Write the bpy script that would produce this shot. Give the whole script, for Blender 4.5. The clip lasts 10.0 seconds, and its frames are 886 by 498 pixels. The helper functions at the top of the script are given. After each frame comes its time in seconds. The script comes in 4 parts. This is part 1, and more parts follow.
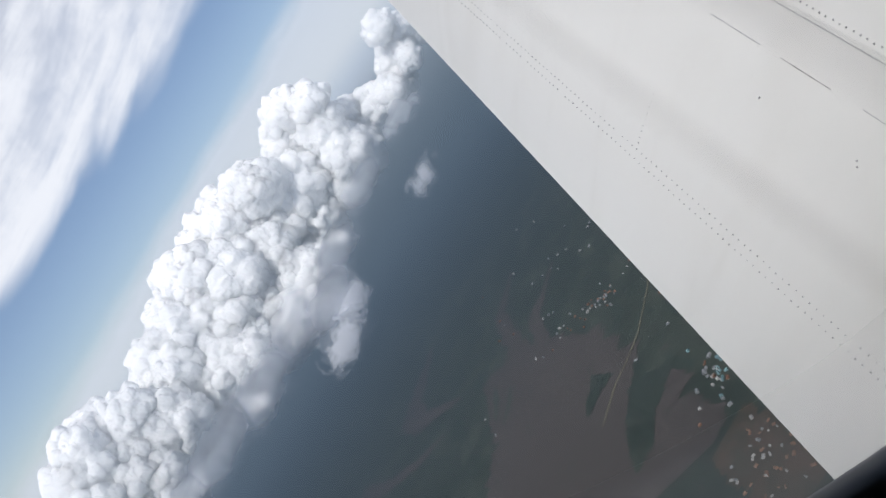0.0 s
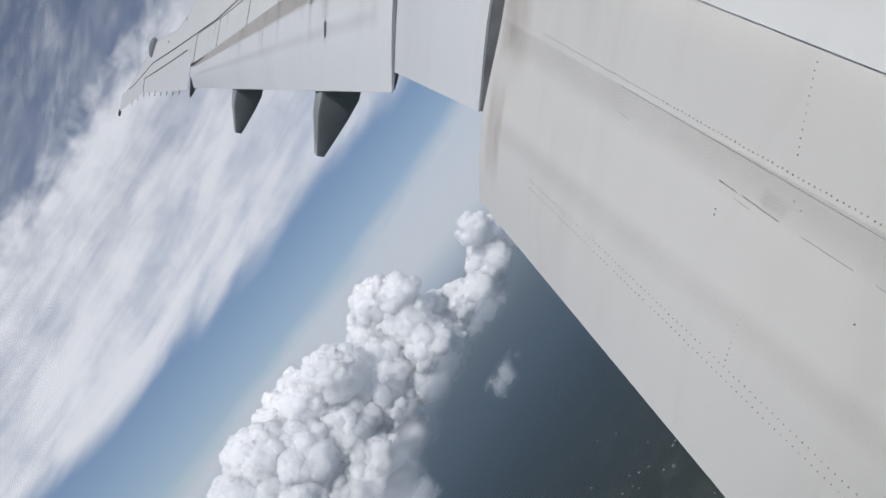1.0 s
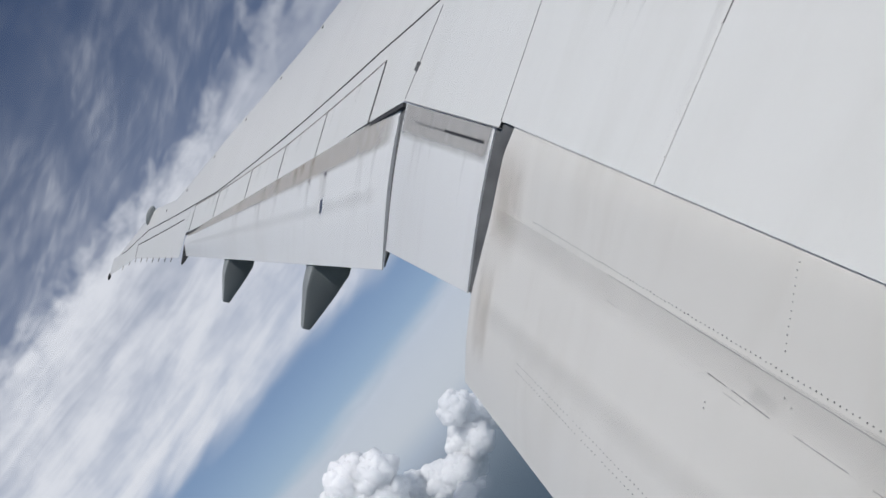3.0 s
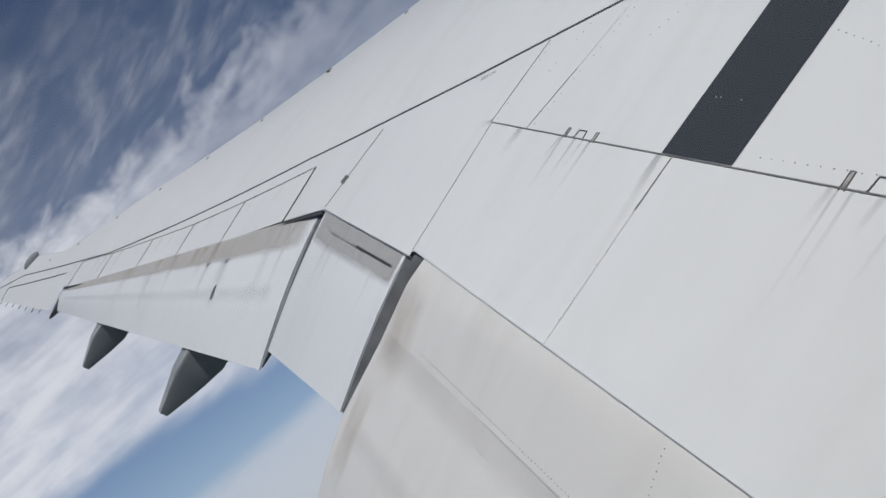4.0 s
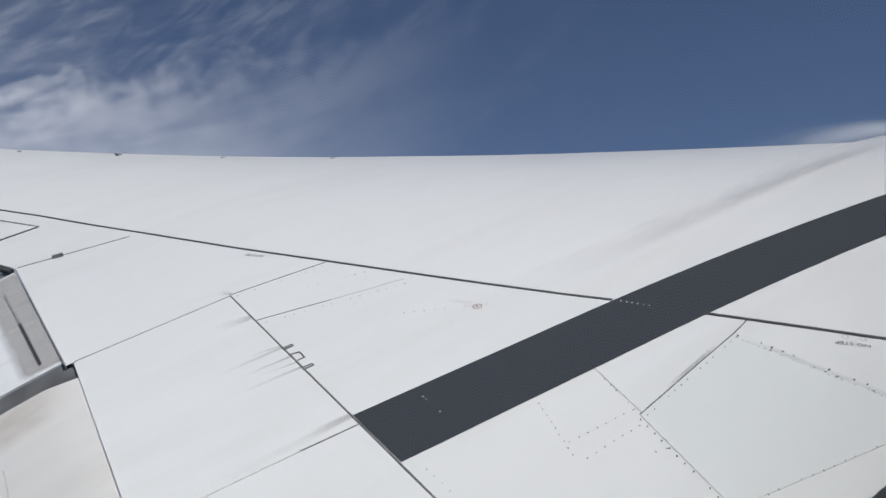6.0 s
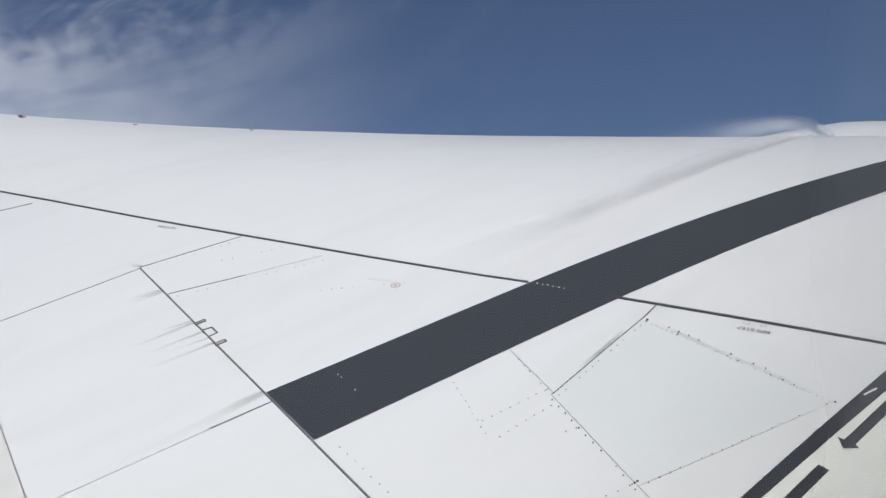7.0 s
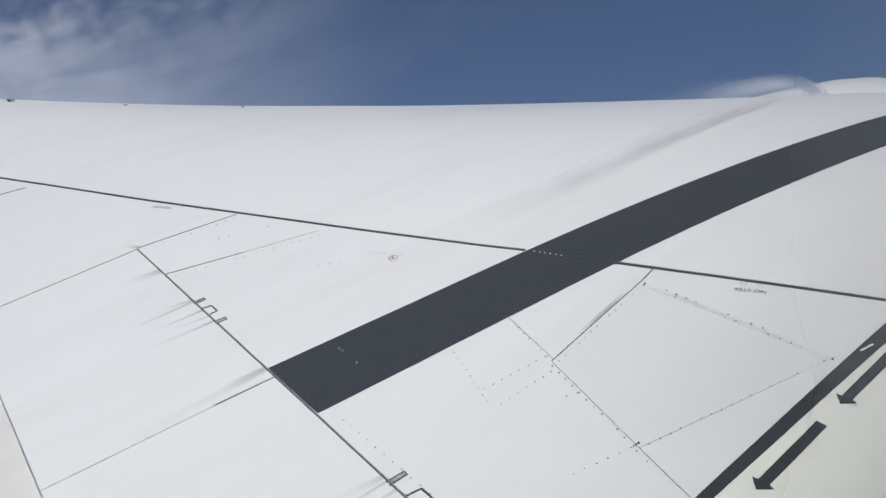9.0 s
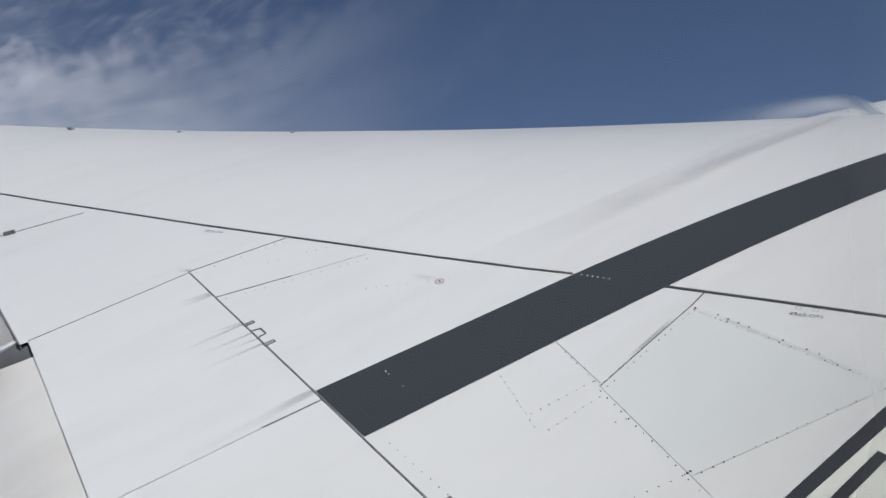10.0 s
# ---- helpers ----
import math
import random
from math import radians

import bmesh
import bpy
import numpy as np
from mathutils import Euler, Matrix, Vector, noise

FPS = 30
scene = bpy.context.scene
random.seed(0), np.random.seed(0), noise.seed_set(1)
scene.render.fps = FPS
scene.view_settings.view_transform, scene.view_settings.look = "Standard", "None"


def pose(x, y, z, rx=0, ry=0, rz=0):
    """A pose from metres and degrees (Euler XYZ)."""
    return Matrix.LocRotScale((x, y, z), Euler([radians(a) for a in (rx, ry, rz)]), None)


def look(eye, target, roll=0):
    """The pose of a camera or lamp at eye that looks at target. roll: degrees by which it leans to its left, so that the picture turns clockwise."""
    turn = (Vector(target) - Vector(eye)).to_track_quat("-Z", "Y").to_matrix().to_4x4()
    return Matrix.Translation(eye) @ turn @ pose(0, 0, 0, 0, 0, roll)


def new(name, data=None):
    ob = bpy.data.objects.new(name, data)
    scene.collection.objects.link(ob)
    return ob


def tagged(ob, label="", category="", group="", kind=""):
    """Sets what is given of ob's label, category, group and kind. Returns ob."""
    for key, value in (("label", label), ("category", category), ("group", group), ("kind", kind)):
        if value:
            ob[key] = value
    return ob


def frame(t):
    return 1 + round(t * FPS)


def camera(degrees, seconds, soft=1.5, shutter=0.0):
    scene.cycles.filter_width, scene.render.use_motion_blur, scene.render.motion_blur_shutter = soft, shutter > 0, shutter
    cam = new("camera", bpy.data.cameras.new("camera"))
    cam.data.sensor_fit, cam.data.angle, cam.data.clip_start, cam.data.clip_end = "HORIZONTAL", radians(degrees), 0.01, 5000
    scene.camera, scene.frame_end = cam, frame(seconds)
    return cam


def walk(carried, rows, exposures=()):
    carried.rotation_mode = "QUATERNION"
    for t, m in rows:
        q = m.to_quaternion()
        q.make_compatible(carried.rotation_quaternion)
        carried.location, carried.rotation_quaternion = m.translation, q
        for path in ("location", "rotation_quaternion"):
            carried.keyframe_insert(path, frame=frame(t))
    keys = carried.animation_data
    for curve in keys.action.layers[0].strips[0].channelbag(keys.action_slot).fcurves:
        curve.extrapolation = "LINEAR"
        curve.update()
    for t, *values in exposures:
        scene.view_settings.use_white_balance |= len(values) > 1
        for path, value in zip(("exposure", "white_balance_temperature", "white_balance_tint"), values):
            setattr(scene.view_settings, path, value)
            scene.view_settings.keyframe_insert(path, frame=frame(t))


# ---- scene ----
cam = camera(57.96, 10.0, soft=1.45)

# ---- the camera: held at a cabin window, it turns and hardly moves ----
ALT = 800.0
TURNS = [
    (0, 0.002, 0.001, 0.001, 67.48, 53.80, 101.43),
    (0.5, 0.002, 0.006, -0.008, 80.18, 52.38, 107.07),
    (1, 0.007, 0.007, -0.012, 90.22, 50.07, 112.38),
    (1.5, -0.003, 0.000, 0.003, 96.67, 47.83, 115.76),
    (2, 0.000, 0.000, 0.002, 96.17, 47.36, 118.18),
    (2.5, -0.002, -0.004, 0.008, 92.43, 48.29, 118.53),
    (2.8, 0.000, 0.002, 0.000, 98.82, 47.86, 115.01),
    (3, -0.003, 0.007, 0.014, 101.29, 47.75, 110.34),
    (3.2, 0.000, -0.004, 0.005, 100.61, 46.48, 107.45),
    (4.3, 0.002, -0.004, 0.001, 103.57, 29.49, 92.01),
    (4.5, -0.012, -0.007, 0.001, 104.34, 21.98, 89.22),
    (5, 0.010, 0.001, -0.008, 103.15, 8.58, 82.25),
    (5.5, -0.012, 0.002, 0.001, 103.26, 6.38, 73.74),
    (6, 0.007, -0.003, -0.001, 106.18, 7.69, 68.45),
    (6.2, 0.001, -0.001, 0.001, 107.81, 7.86, 67.25),
    (7.3, -0.003, 0.001, 0.001, 102.69, 7.40, 60.67),
    (7.5, -0.003, 0.001, -0.001, 102.71, 7.54, 60.04),
    (8, -0.001, 0.000, 0.001, 102.65, 8.17, 59.89),
    (8.5, 0.002, -0.002, 0.000, 102.28, 9.02, 60.90),
    (9, 0.003, -0.002, -0.002, 101.85, 9.40, 62.58),
    (9.5, 0.000, 0.001, -0.001, 102.50, 9.49, 63.92),
    (10, 0.002, -0.001, -0.002, 104.05, 8.68, 65.87),
]
EXPOSURES = [(0, 0.44), (0.5, 0.12), (1, 0.10), (1.5, 0.06), (2, 0.12), (2.5, 0.34), (3, 0.12), (4.5, 0.04), (5, 0.12), (6, 0.24), (7.5, 0.42), (9, 0.30), (10, 0.18)]
walk(cam, [(t, pose(x, y, ALT + z, a, b, c)) for t, x, y, z, a, b, c in TURNS], EXPOSURES)

# the banked aircraft in the world: its x is to the right, y ahead, z up from the wing's upper skin
AC = Matrix.Translation((0, 0, ALT)) @ Matrix(((0.7865, 0, 0.6176), (0.2282, 0.9292, -0.2906), (-0.5739, 0.3695, 0.7308))).to_4x4()

# ---- node helper ----
class Nodes:
    def __init__(self, name, holder=None):
        self.mat = holder or bpy.data.materials.new(name)
        self.mat.use_nodes = True
        self.tree = self.mat.node_tree
        self.tree.nodes.clear()
        self.out = self.tree.nodes.new("ShaderNodeOutputWorld" if holder else "ShaderNodeOutputMaterial")

    def add(self, kind, ins=None, **props):
        node = self.tree.nodes.new(kind)
        for k, v in props.items():
            setattr(node, k, v)
        for k, v in (ins or {}).items():
            if isinstance(v, bpy.types.NodeSocket):
                self.tree.links.new(v, node.inputs[k])
            else:
                flat = isinstance(v, tuple) and len(v) == 3 and node.inputs[k].type == "RGBA"
                node.inputs[k].default_value = (*v, 1) if flat else v
        return node

    def coord(self, scale=(1, 1, 1), turn=(0, 0, 0), kind="Object"):
        c = self.add("ShaderNodeTexCoord")
        return self.add("ShaderNodeMapping", {"Vector": c.outputs[kind], "Scale": scale, "Rotation": turn}).outputs[0]

    def noise(self, vec, scale, detail=4.0, rough=0.6, warp=0.0):
        return self.add("ShaderNodeTexNoise", {"Vector": vec, "Scale": scale, "Detail": detail, "Roughness": rough, "Distortion": warp}).outputs["Fac"]

    def ramp(self, fac, stops):
        node = self.add("ShaderNodeValToRGB", {"Fac": fac})
        e = node.color_ramp.elements
        while len(e) < len(stops):
            e.new(0.5)
        for el, (at, c) in zip(e, stops):
            el.position, el.color = at, (c if len(c) == 4 else (*c, 1)) if isinstance(c, tuple) else (c, c, c, 1)
        return node.outputs["Color"]

    def mix(self, fac, a, b, how="MIX"):
        node = self.add("ShaderNodeMix", data_type="RGBA", blend_type=how)
        for i, v in ((0, fac), (6, a), (7, b)):
            if isinstance(v, bpy.types.NodeSocket):
                self.tree.links.new(v, node.inputs[i])
            else:
                node.inputs[i].default_value = v if i == 0 else (*v, 1)
        return node.outputs[2]

    def math(self, op, a, b=0.0, clamp=False):
        node = self.add("ShaderNodeMath", {0: a, 1: b}, operation=op, use_clamp=clamp)
        return node.outputs[0]

    def span(self, value, lo, hi, to_lo=0.0, to_hi=1.0):
        return self.add("ShaderNodeMapRange", {"Value": value, "From Min": lo, "From Max": hi, "To Min": to_lo, "To Max": to_hi}, interpolation_type="SMOOTHSTEP").outputs[0]

    def done(self, shader):
        self.tree.links.new(shader, self.out.inputs["Surface"])
        return self.mat

    def principled(self, color, rough=0.5, bump=None, **ins):
        b = {"Base Color": color, "Roughness": rough}
        b.update({k.replace("_", " "): v for k, v in ins.items()})
        if bump:
            b["Normal"] = self.add("ShaderNodeBump", {"Height": bump[0], "Strength": bump[1], "Distance": bump[2]}).outputs[0]
        return self.add("ShaderNodeBsdfPrincipled", b).outputs[0]

    def clear(self, alpha, shader):
        t = self.add("ShaderNodeBsdfTransparent").outputs[0]
        node = self.add("ShaderNodeMixShader", {0: alpha, 1: t, 2: shader})
        return node.outputs[0]


# ---- light ----
SUN_DIR = (AC.to_3x3() @ Vector((0.13, 0.46, 0.878))).normalized()
sun_el, sun_az = math.asin(SUN_DIR.z), math.atan2(SUN_DIR.x, SUN_DIR.y)
world = bpy.data.worlds.new("sky")
scene.world = world
world.use_nodes = True
n = Nodes("sky", world)
sky = n.add("ShaderNodeTexSky")
sky.sky_type, sky.sun_disc = "NISHITA", False
sky.sun_elevation, sky.sun_rotation, sky.altitude = sun_el, sun_az, 1500
sky.air_density, sky.dust_density, sky.ozone_density = 1.0, 0.3, 2.5
# cirrus: a thin streaked layer, laid out by height over the horizon and by bearing
way = n.add("ShaderNodeTexCoord").outputs["Generated"]
AX = radians(-128)
height = n.math("ARCSINE", n.add("ShaderNodeSeparateXYZ", {0: way}).outputs[2])
along = n.add("ShaderNodeVectorMath", {0: way, 1: (math.sin(AX), math.cos(AX), 0)}, operation="DOT_PRODUCT").outputs["Value"]
across = n.add("ShaderNodeVectorMath", {0: way, 1: (-math.cos(AX), math.sin(AX), 0)}, operation="DOT_PRODUCT").outputs["Value"]
bearing = n.math("ARCTAN2", across, along)
blue = n.mix(1.0, sky.outputs[0], (0.0625, 0.0615, 0.065), "MULTIPLY")
blue = n.mix(n.span(height, radians(16), radians(48), 0.0, 0.24), blue, (0.03, 0.055, 0.12))
blue = n.mix(n.span(height, radians(16), radians(0), 0.0, 0.18), blue, (0.42, 0.50, 0.62))


def streaks(size, tilt, detail, rough, warp, seed):
    """Noise drawn out along slanting streaks; size in degrees, up and sideways."""
    u = n.math("DIVIDE", n.math("ADD", height, n.math("MULTIPLY", bearing, tilt)), radians(size[0]))
    v = n.math("DIVIDE", bearing, radians(size[1]))
    return n.noise(n.add("ShaderNodeCombineXYZ", {0: u, 1: v, 2: seed}).outputs[0], 1.0, detail, rough, warp)


w1 = streaks((3.4, 15), 0.26, 6, 0.5, 0.5, 3.0)
w2 = streaks((1.0, 7), 0.20, 7, 0.6, 0.4, 7.0)
w3 = streaks((2.4, 5.5), 0.45, 7, 0.55, 0.6, 1.0)
w4 = streaks((1.8, 2.2), 0.0, 6, 0.55, 0.2, 5.0)
w5 = streaks((0.55, 2.6), 0.55, 7, 0.62, 0.5, 11.0)
top_edge = n.math("ADD", radians(23.9), n.math("MULTIPLY", bearing, -0.13))
lump = n.math("ADD", n.math("MULTIPLY", n.math("SUBTRACT", w3, 0.5), 0.11), n.math("MULTIPLY", n.math("SUBTRACT", w4, 0.5), 0.07))
below = n.math("ADD", n.math("SUBTRACT", top_edge, height), lump)
inside = n.math("MULTIPLY", n.span(below, -0.030, 0.045), n.span(n.math("ADD", height, n.math("MULTIPLY", n.math("SUBTRACT", w1, 0.5), 0.06)), radians(9.0), radians(10.8)))
inside = n.math("MULTIPLY", inside, n.span(bearing, -1.25, 0.0))
wisps = n.math("MULTIPLY", n.span(bearing, -1.50, 0.15), n.span(below, -0.24, 0.0, 0.0, 0.40))
wisps = n.math("MULTIPLY", wisps, n.span(height, radians(15), radians(20)))
mixed = n.math("ADD", n.math("MULTIPLY", w1, 0.70), n.math("ADD", n.math("MULTIPLY", w2, 0.35), n.math("MULTIPLY", w4, 0.25)))
body = n.math("MULTIPLY", inside, n.span(mixed, 0.44, 0.78, 0.45, 1.0))
veil = n.math("MULTIPLY", wisps, n.span(n.math("ADD", n.math("MULTIPLY", w3, 0.8), n.math("MULTIPLY", w2, 0.4)), 0.44, 0.92))
veil = n.math("MULTIPLY", veil, n.span(w5, 0.32, 0.66, 0.40, 1.35))
thin = n.math("MULTIPLY", n.span(below, -0.30, 0.0, 0.0, 0.13), n.math("MULTIPLY", n.span(bearing, -0.90, -0.05), n.span(height, radians(12), radians(18))))
ridge = n.math("MULTIPLY", n.span(below, -0.022, 0.012), n.span(below, 0.020, 0.055, 1.0, 0.0))
ridge = n.math("MULTIPLY", n.math("MULTIPLY", ridge, n.span(w3, 0.30, 0.66, 0.10, 0.50)), n.span(bearing, -1.05, -0.25))
body = n.math("MAXIMUM", body, ridge)
cover = n.math("MAXIMUM", body, n.math("ADD", veil, n.math("MULTIPLY", thin, n.math("SUBTRACT", 1.0, veil))))
n.done(n.add("ShaderNodeBackground", {"Color": n.mix(cover, blue, (0.70, 0.73, 0.79)), "Strength": 1.0}).outputs[0])
sun = new("sun", bpy.data.lights.new("sun", "SUN"))
sun.data.energy, sun.data.angle, sun.data.color = 3.35, radians(0.5), (1.0, 0.978, 0.95)
sun.matrix_world = look((0, 0, ALT + 50), Vector((0, 0, ALT + 50)) - SUN_DIR)


# ---- materials ----
def paint(name, clean, dirty, dirt=0.5, rough=0.38, streak=(0.6, 0.12, 0.6)):
    """Airframe paint: chalky enamel with faint streaks along the airflow and small specks."""
    n = Nodes(name)
    flow = n.noise(n.coord((1 / streak[0] * 2, 0.5, 1)), 1.0, 6, 0.65, 0.4)
    broad = n.noise(n.coord((0.35, 0.25, 0.35)), 1.0, 3, 0.5)
    fine = n.noise(n.coord((18, 9, 18)), 1.0, 5, 0.7)
    f = n.math("MULTIPLY", n.span(flow, 0.42, 0.78), dirt)
    c = n.mix(f, clean, dirty)
    c = n.mix(n.span(broad, 0.35, 0.75, 0.0, 0.35 * dirt + 0.1), c, dirty)
    c = n.mix(n.span(fine, 0.66, 0.8, 0.0, 0.3 * dirt), c, (0.35, 0.33, 0.30))
    r = n.span(broad, 0.2, 0.8, rough - 0.08, rough + 0.12)
    return n.done(n.principled(c, r, (fine, 0.05, 0.002), Coat_Weight=0.55, Coat_Roughness=0.14))


def plain(name, color, rough=0.6, vary=0.25, scale=12.0, **ins):
    n = Nodes(name)
    f = n.noise(n.coord((scale, scale, scale)), 1.0, 5, 0.65)
    c = n.mix(n.span(f, 0.3, 0.75), tuple(v * (1 - vary) for v in color), tuple(min(1, v * (1 + vary)) for v in color))
    return n.done(n.principled(c, rough, (f, 0.1, 0.002), **ins))


def grime(name, color, strength=0.6):
    """A soiled streak: strongest at its start (v = 0), fading out along and at its sides."""
    n = Nodes(name)
    uv = n.add("ShaderNodeTexCoord").outputs["UV"]
    sep = n.add("ShaderNodeSeparateXYZ", {0: uv})
    side = n.math("ABSOLUTE", n.math("SUBTRACT", sep.outputs[0], 0.5))
    edge = n.span(side, 0.12, 0.5, 1.0, 0.0)
    along = n.math("POWER", n.math("SUBTRACT", 1.0, sep.outputs[1], True), 1.6)
    grain = n.span(n.noise(n.coord((22, 3.5, 8)), 1.0, 5, 0.7), 0.25, 0.75, 0.35, 1.0)
    a = n.math("MULTIPLY", n.math("MULTIPLY", edge, along), n.math("MULTIPLY", grain, strength), True)
    return n.done(n.clear(a, n.principled(color, 0.7)))


def smudge(name, color, strength=0.5):
    """A soiled patch that fades out on all sides."""
    n = Nodes(name)
    uv = n.add("ShaderNodeTexCoord").outputs["UV"]
    sep = n.add("ShaderNodeSeparateXYZ", {0: uv})
    ex = n.span(n.math("ABSOLUTE", n.math("SUBTRACT", sep.outputs[0], 0.5)), 0.2, 0.5, 1.0, 0.0)
    ey = n.span(n.math("ABSOLUTE", n.math("SUBTRACT", sep.outputs[1], 0.5)), 0.1, 0.5, 1.0, 0.0)
    grain = n.span(n.noise(n.coord((5, 2.2, 5)), 1.0, 6, 0.65, 0.5), 0.3, 0.7, 0.3, 1.0)
    a = n.math("MULTIPLY", n.math("MULTIPLY", ex, ey), n.math("MULTIPLY", grain, strength), True)
    return n.done(n.clear(a, n.principled(color, 0.7)))


WHITE = paint("wing_paint", (0.690, 0.695, 0.674), (0.602, 0.598, 0.581), 0.45)
PANEL = paint("panel_paint", (0.679, 0.688, 0.671), (0.602, 0.606, 0.581), 0.5)
FLAP = paint("flap_paint", (0.645, 0.637, 0.602), (0.560, 0.546, 0.505), 0.6)
FLAP_W = paint("flaperon_paint", (0.695, 0.708, 0.705), (0.61, 0.612, 0.60), 0.5)
RUBBED = paint("rubbed_paint", (0.50, 0.49, 0.465), (0.40, 0.38, 0.35), 0.9)
ROOT = paint("root_paint", (0.715, 0.735, 0.655), (0.654, 0.654, 0.602), 0.3)
WALKWAY = plain("walkway_coating", (0.037, 0.043, 0.051), 0.9, 0.12, 60, Specular_IOR_Level=0.25)
DECAL = plain("dark_decal", (0.036, 0.040, 0.048), 0.8, 0.15, 30, Specular_IOR_Level=0.3)
SEAL = plain("sealant", (0.040, 0.041, 0.044), 0.75, 0.35, 40)
THIN = plain("panel_gap", (0.22, 0.22, 0.22), 0.8, 0.4, 30)
FAINT = plain("faint_gap", (0.60, 0.60, 0.58), 0.8, 0.2, 30)
SCUFF = plain("scuff_grey", (0.33, 0.32, 0.30), 0.8, 0.5, 25)
RIVET = plain("rivet_grey", (0.16, 0.16, 0.16), 0.6, 0.5, 60)
RIVET_M = plain("rivet_mid", (0.27, 0.27, 0.265), 0.6, 0.5, 60)
RIVET_F = plain("rivet_pale", (0.36, 0.36, 0.35), 0.6, 0.4, 60)
# shade painted into the gaps between surfaces; also the dark aileron end
DARK = plain("shade_and_edge_grey", (0.10, 0.104, 0.106), 0.7, 0.35, 8)
FAIRING = plain("fairing_grey", (0.25, 0.27, 0.272), 0.55, 0.15, 3)
METAL = plain("bare_metal", (0.42, 0.40, 0.37), 0.35, 0.3, 20, Metallic=0.6)
RED = plain("decal_red", (0.30, 0.06, 0.05), 0.6, 0.1, 40)
CABIN = plain("cabin_plastic", (0.12, 0.118, 0.115), 0.6, 0.1, 6)
STREAK = grime("soot_streak", (0.15, 0.145, 0.135), 0.36)
THIN_SOOT = grime("thin_soot", (0.20, 0.19, 0.18), 0.26)
SOOT = grime("faint_soot", (0.25, 0.23, 0.21), 0.14)
RUST = grime("rust_streak", (0.34, 0.22, 0.13), 0.42)
SMUDGE = smudge("grey_smudge", (0.40, 0.385, 0.36), 0.16)
SOOT_P = smudge("soot_smudge", (0.20, 0.19, 0.18), 0.34)
BROWN = smudge("brown_smudge", (0.42, 0.33, 0.24), 0.26)


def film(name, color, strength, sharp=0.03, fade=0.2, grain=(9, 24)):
    """A thin film of dirt, of wear and (FOLD) of painted shade, with a crisp edge at v = 0 that thins out towards v =
    1.
    """
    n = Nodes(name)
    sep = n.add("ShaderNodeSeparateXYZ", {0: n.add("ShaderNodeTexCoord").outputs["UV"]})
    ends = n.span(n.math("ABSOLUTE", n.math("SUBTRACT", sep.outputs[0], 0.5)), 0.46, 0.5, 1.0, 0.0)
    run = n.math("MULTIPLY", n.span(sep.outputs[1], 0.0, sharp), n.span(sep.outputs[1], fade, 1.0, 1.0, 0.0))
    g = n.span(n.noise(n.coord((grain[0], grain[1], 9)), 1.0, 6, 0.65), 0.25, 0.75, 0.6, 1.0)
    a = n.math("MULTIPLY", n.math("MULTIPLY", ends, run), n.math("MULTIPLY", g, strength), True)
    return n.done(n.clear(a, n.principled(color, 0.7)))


FILM = film("grey_film", (0.46, 0.45, 0.43), 0.20, 0.06, 0.2, (3, 5))
# soft shading of the flap folds, painted as a darker band
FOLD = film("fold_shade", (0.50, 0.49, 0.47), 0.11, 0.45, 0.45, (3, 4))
RUB = film("rubbed_band", (0.40, 0.375, 0.345), 0.68, 0.01, 0.70, (7, 2.5))
RUB_G = film("rubbed_grey", (0.36, 0.35, 0.335), 0.75, 0.01, 0.65, (14, 2.0))


# ---- mesh helpers ----
def mesh_object(name, verts, faces, mat, parent=None, label="", smooth=False, uvs=None):
    me = bpy.data.meshes.new(name)
    me.from_pydata([tuple(v) for v in verts], [], faces)
    if smooth:
        me.polygons.foreach_set("use_smooth", [True] * len(me.polygons))
    if uvs is not None:
        layer = me.uv_layers.new(name="UVMap")
        for loop in me.loops:
            layer.data[loop.index].uv = uvs[loop.vertex_index]
    me.materials.append(mat)
    me.update()
    ob = new(name, me)
    if parent is not None:
        ob.parent = parent
    if label:
        tagged(ob, label=label)
    return ob


def part(name, bm, mat, parent, label=""):
    me = bpy.data.meshes.new(name)
    bm.to_mesh(me)
    bm.free()
    me.materials.append(mat)
    ob = new(name, me)
    ob.parent = parent
    if label:
        tagged(ob, label=label)
    return ob


def thing(name, label, category, matrix=None, **tags):
    ob = new(name)
    if matrix is not None:
        ob.matrix_world = matrix
    return tagged(ob, label=label, category=category, **tags)


def grid_faces(nu, nv, base=0, flip=False):
    out = []
    for i in range(nu):
        for j in range(nv):
            a = base + i * (nv + 1) + j
            q = (a, a + nv + 1, a + nv + 2, a + 1)
            out.append(q[::-1] if flip else q)
    return out


# ---- the wing's upper skin as a height over the plan ----
H = 2.5


def lift(x):
    d = max(0.0, -x - 6.0)
    return 0.006 * d * d + 0.075 * min(1.0, d / 7.0) ** 2


def crest(x):
    return 2.6 - 0.51 * max(0.0, -x - 2.9)


def skin(x, y):
    s = max(0.0, y - crest(x))
    k = 0.0175 + 0.0047 * max(0.0, -x - 2.6) + 0.001 * max(0.0, -x - 7.0)
    return -H + lift(x) - min(k, 0.16) * s * s


def line(points):
    xs = [p[0] for p in points]
    ys = [p[1] for p in points]
    return lambda x: float(np.interp(x, xs, ys))


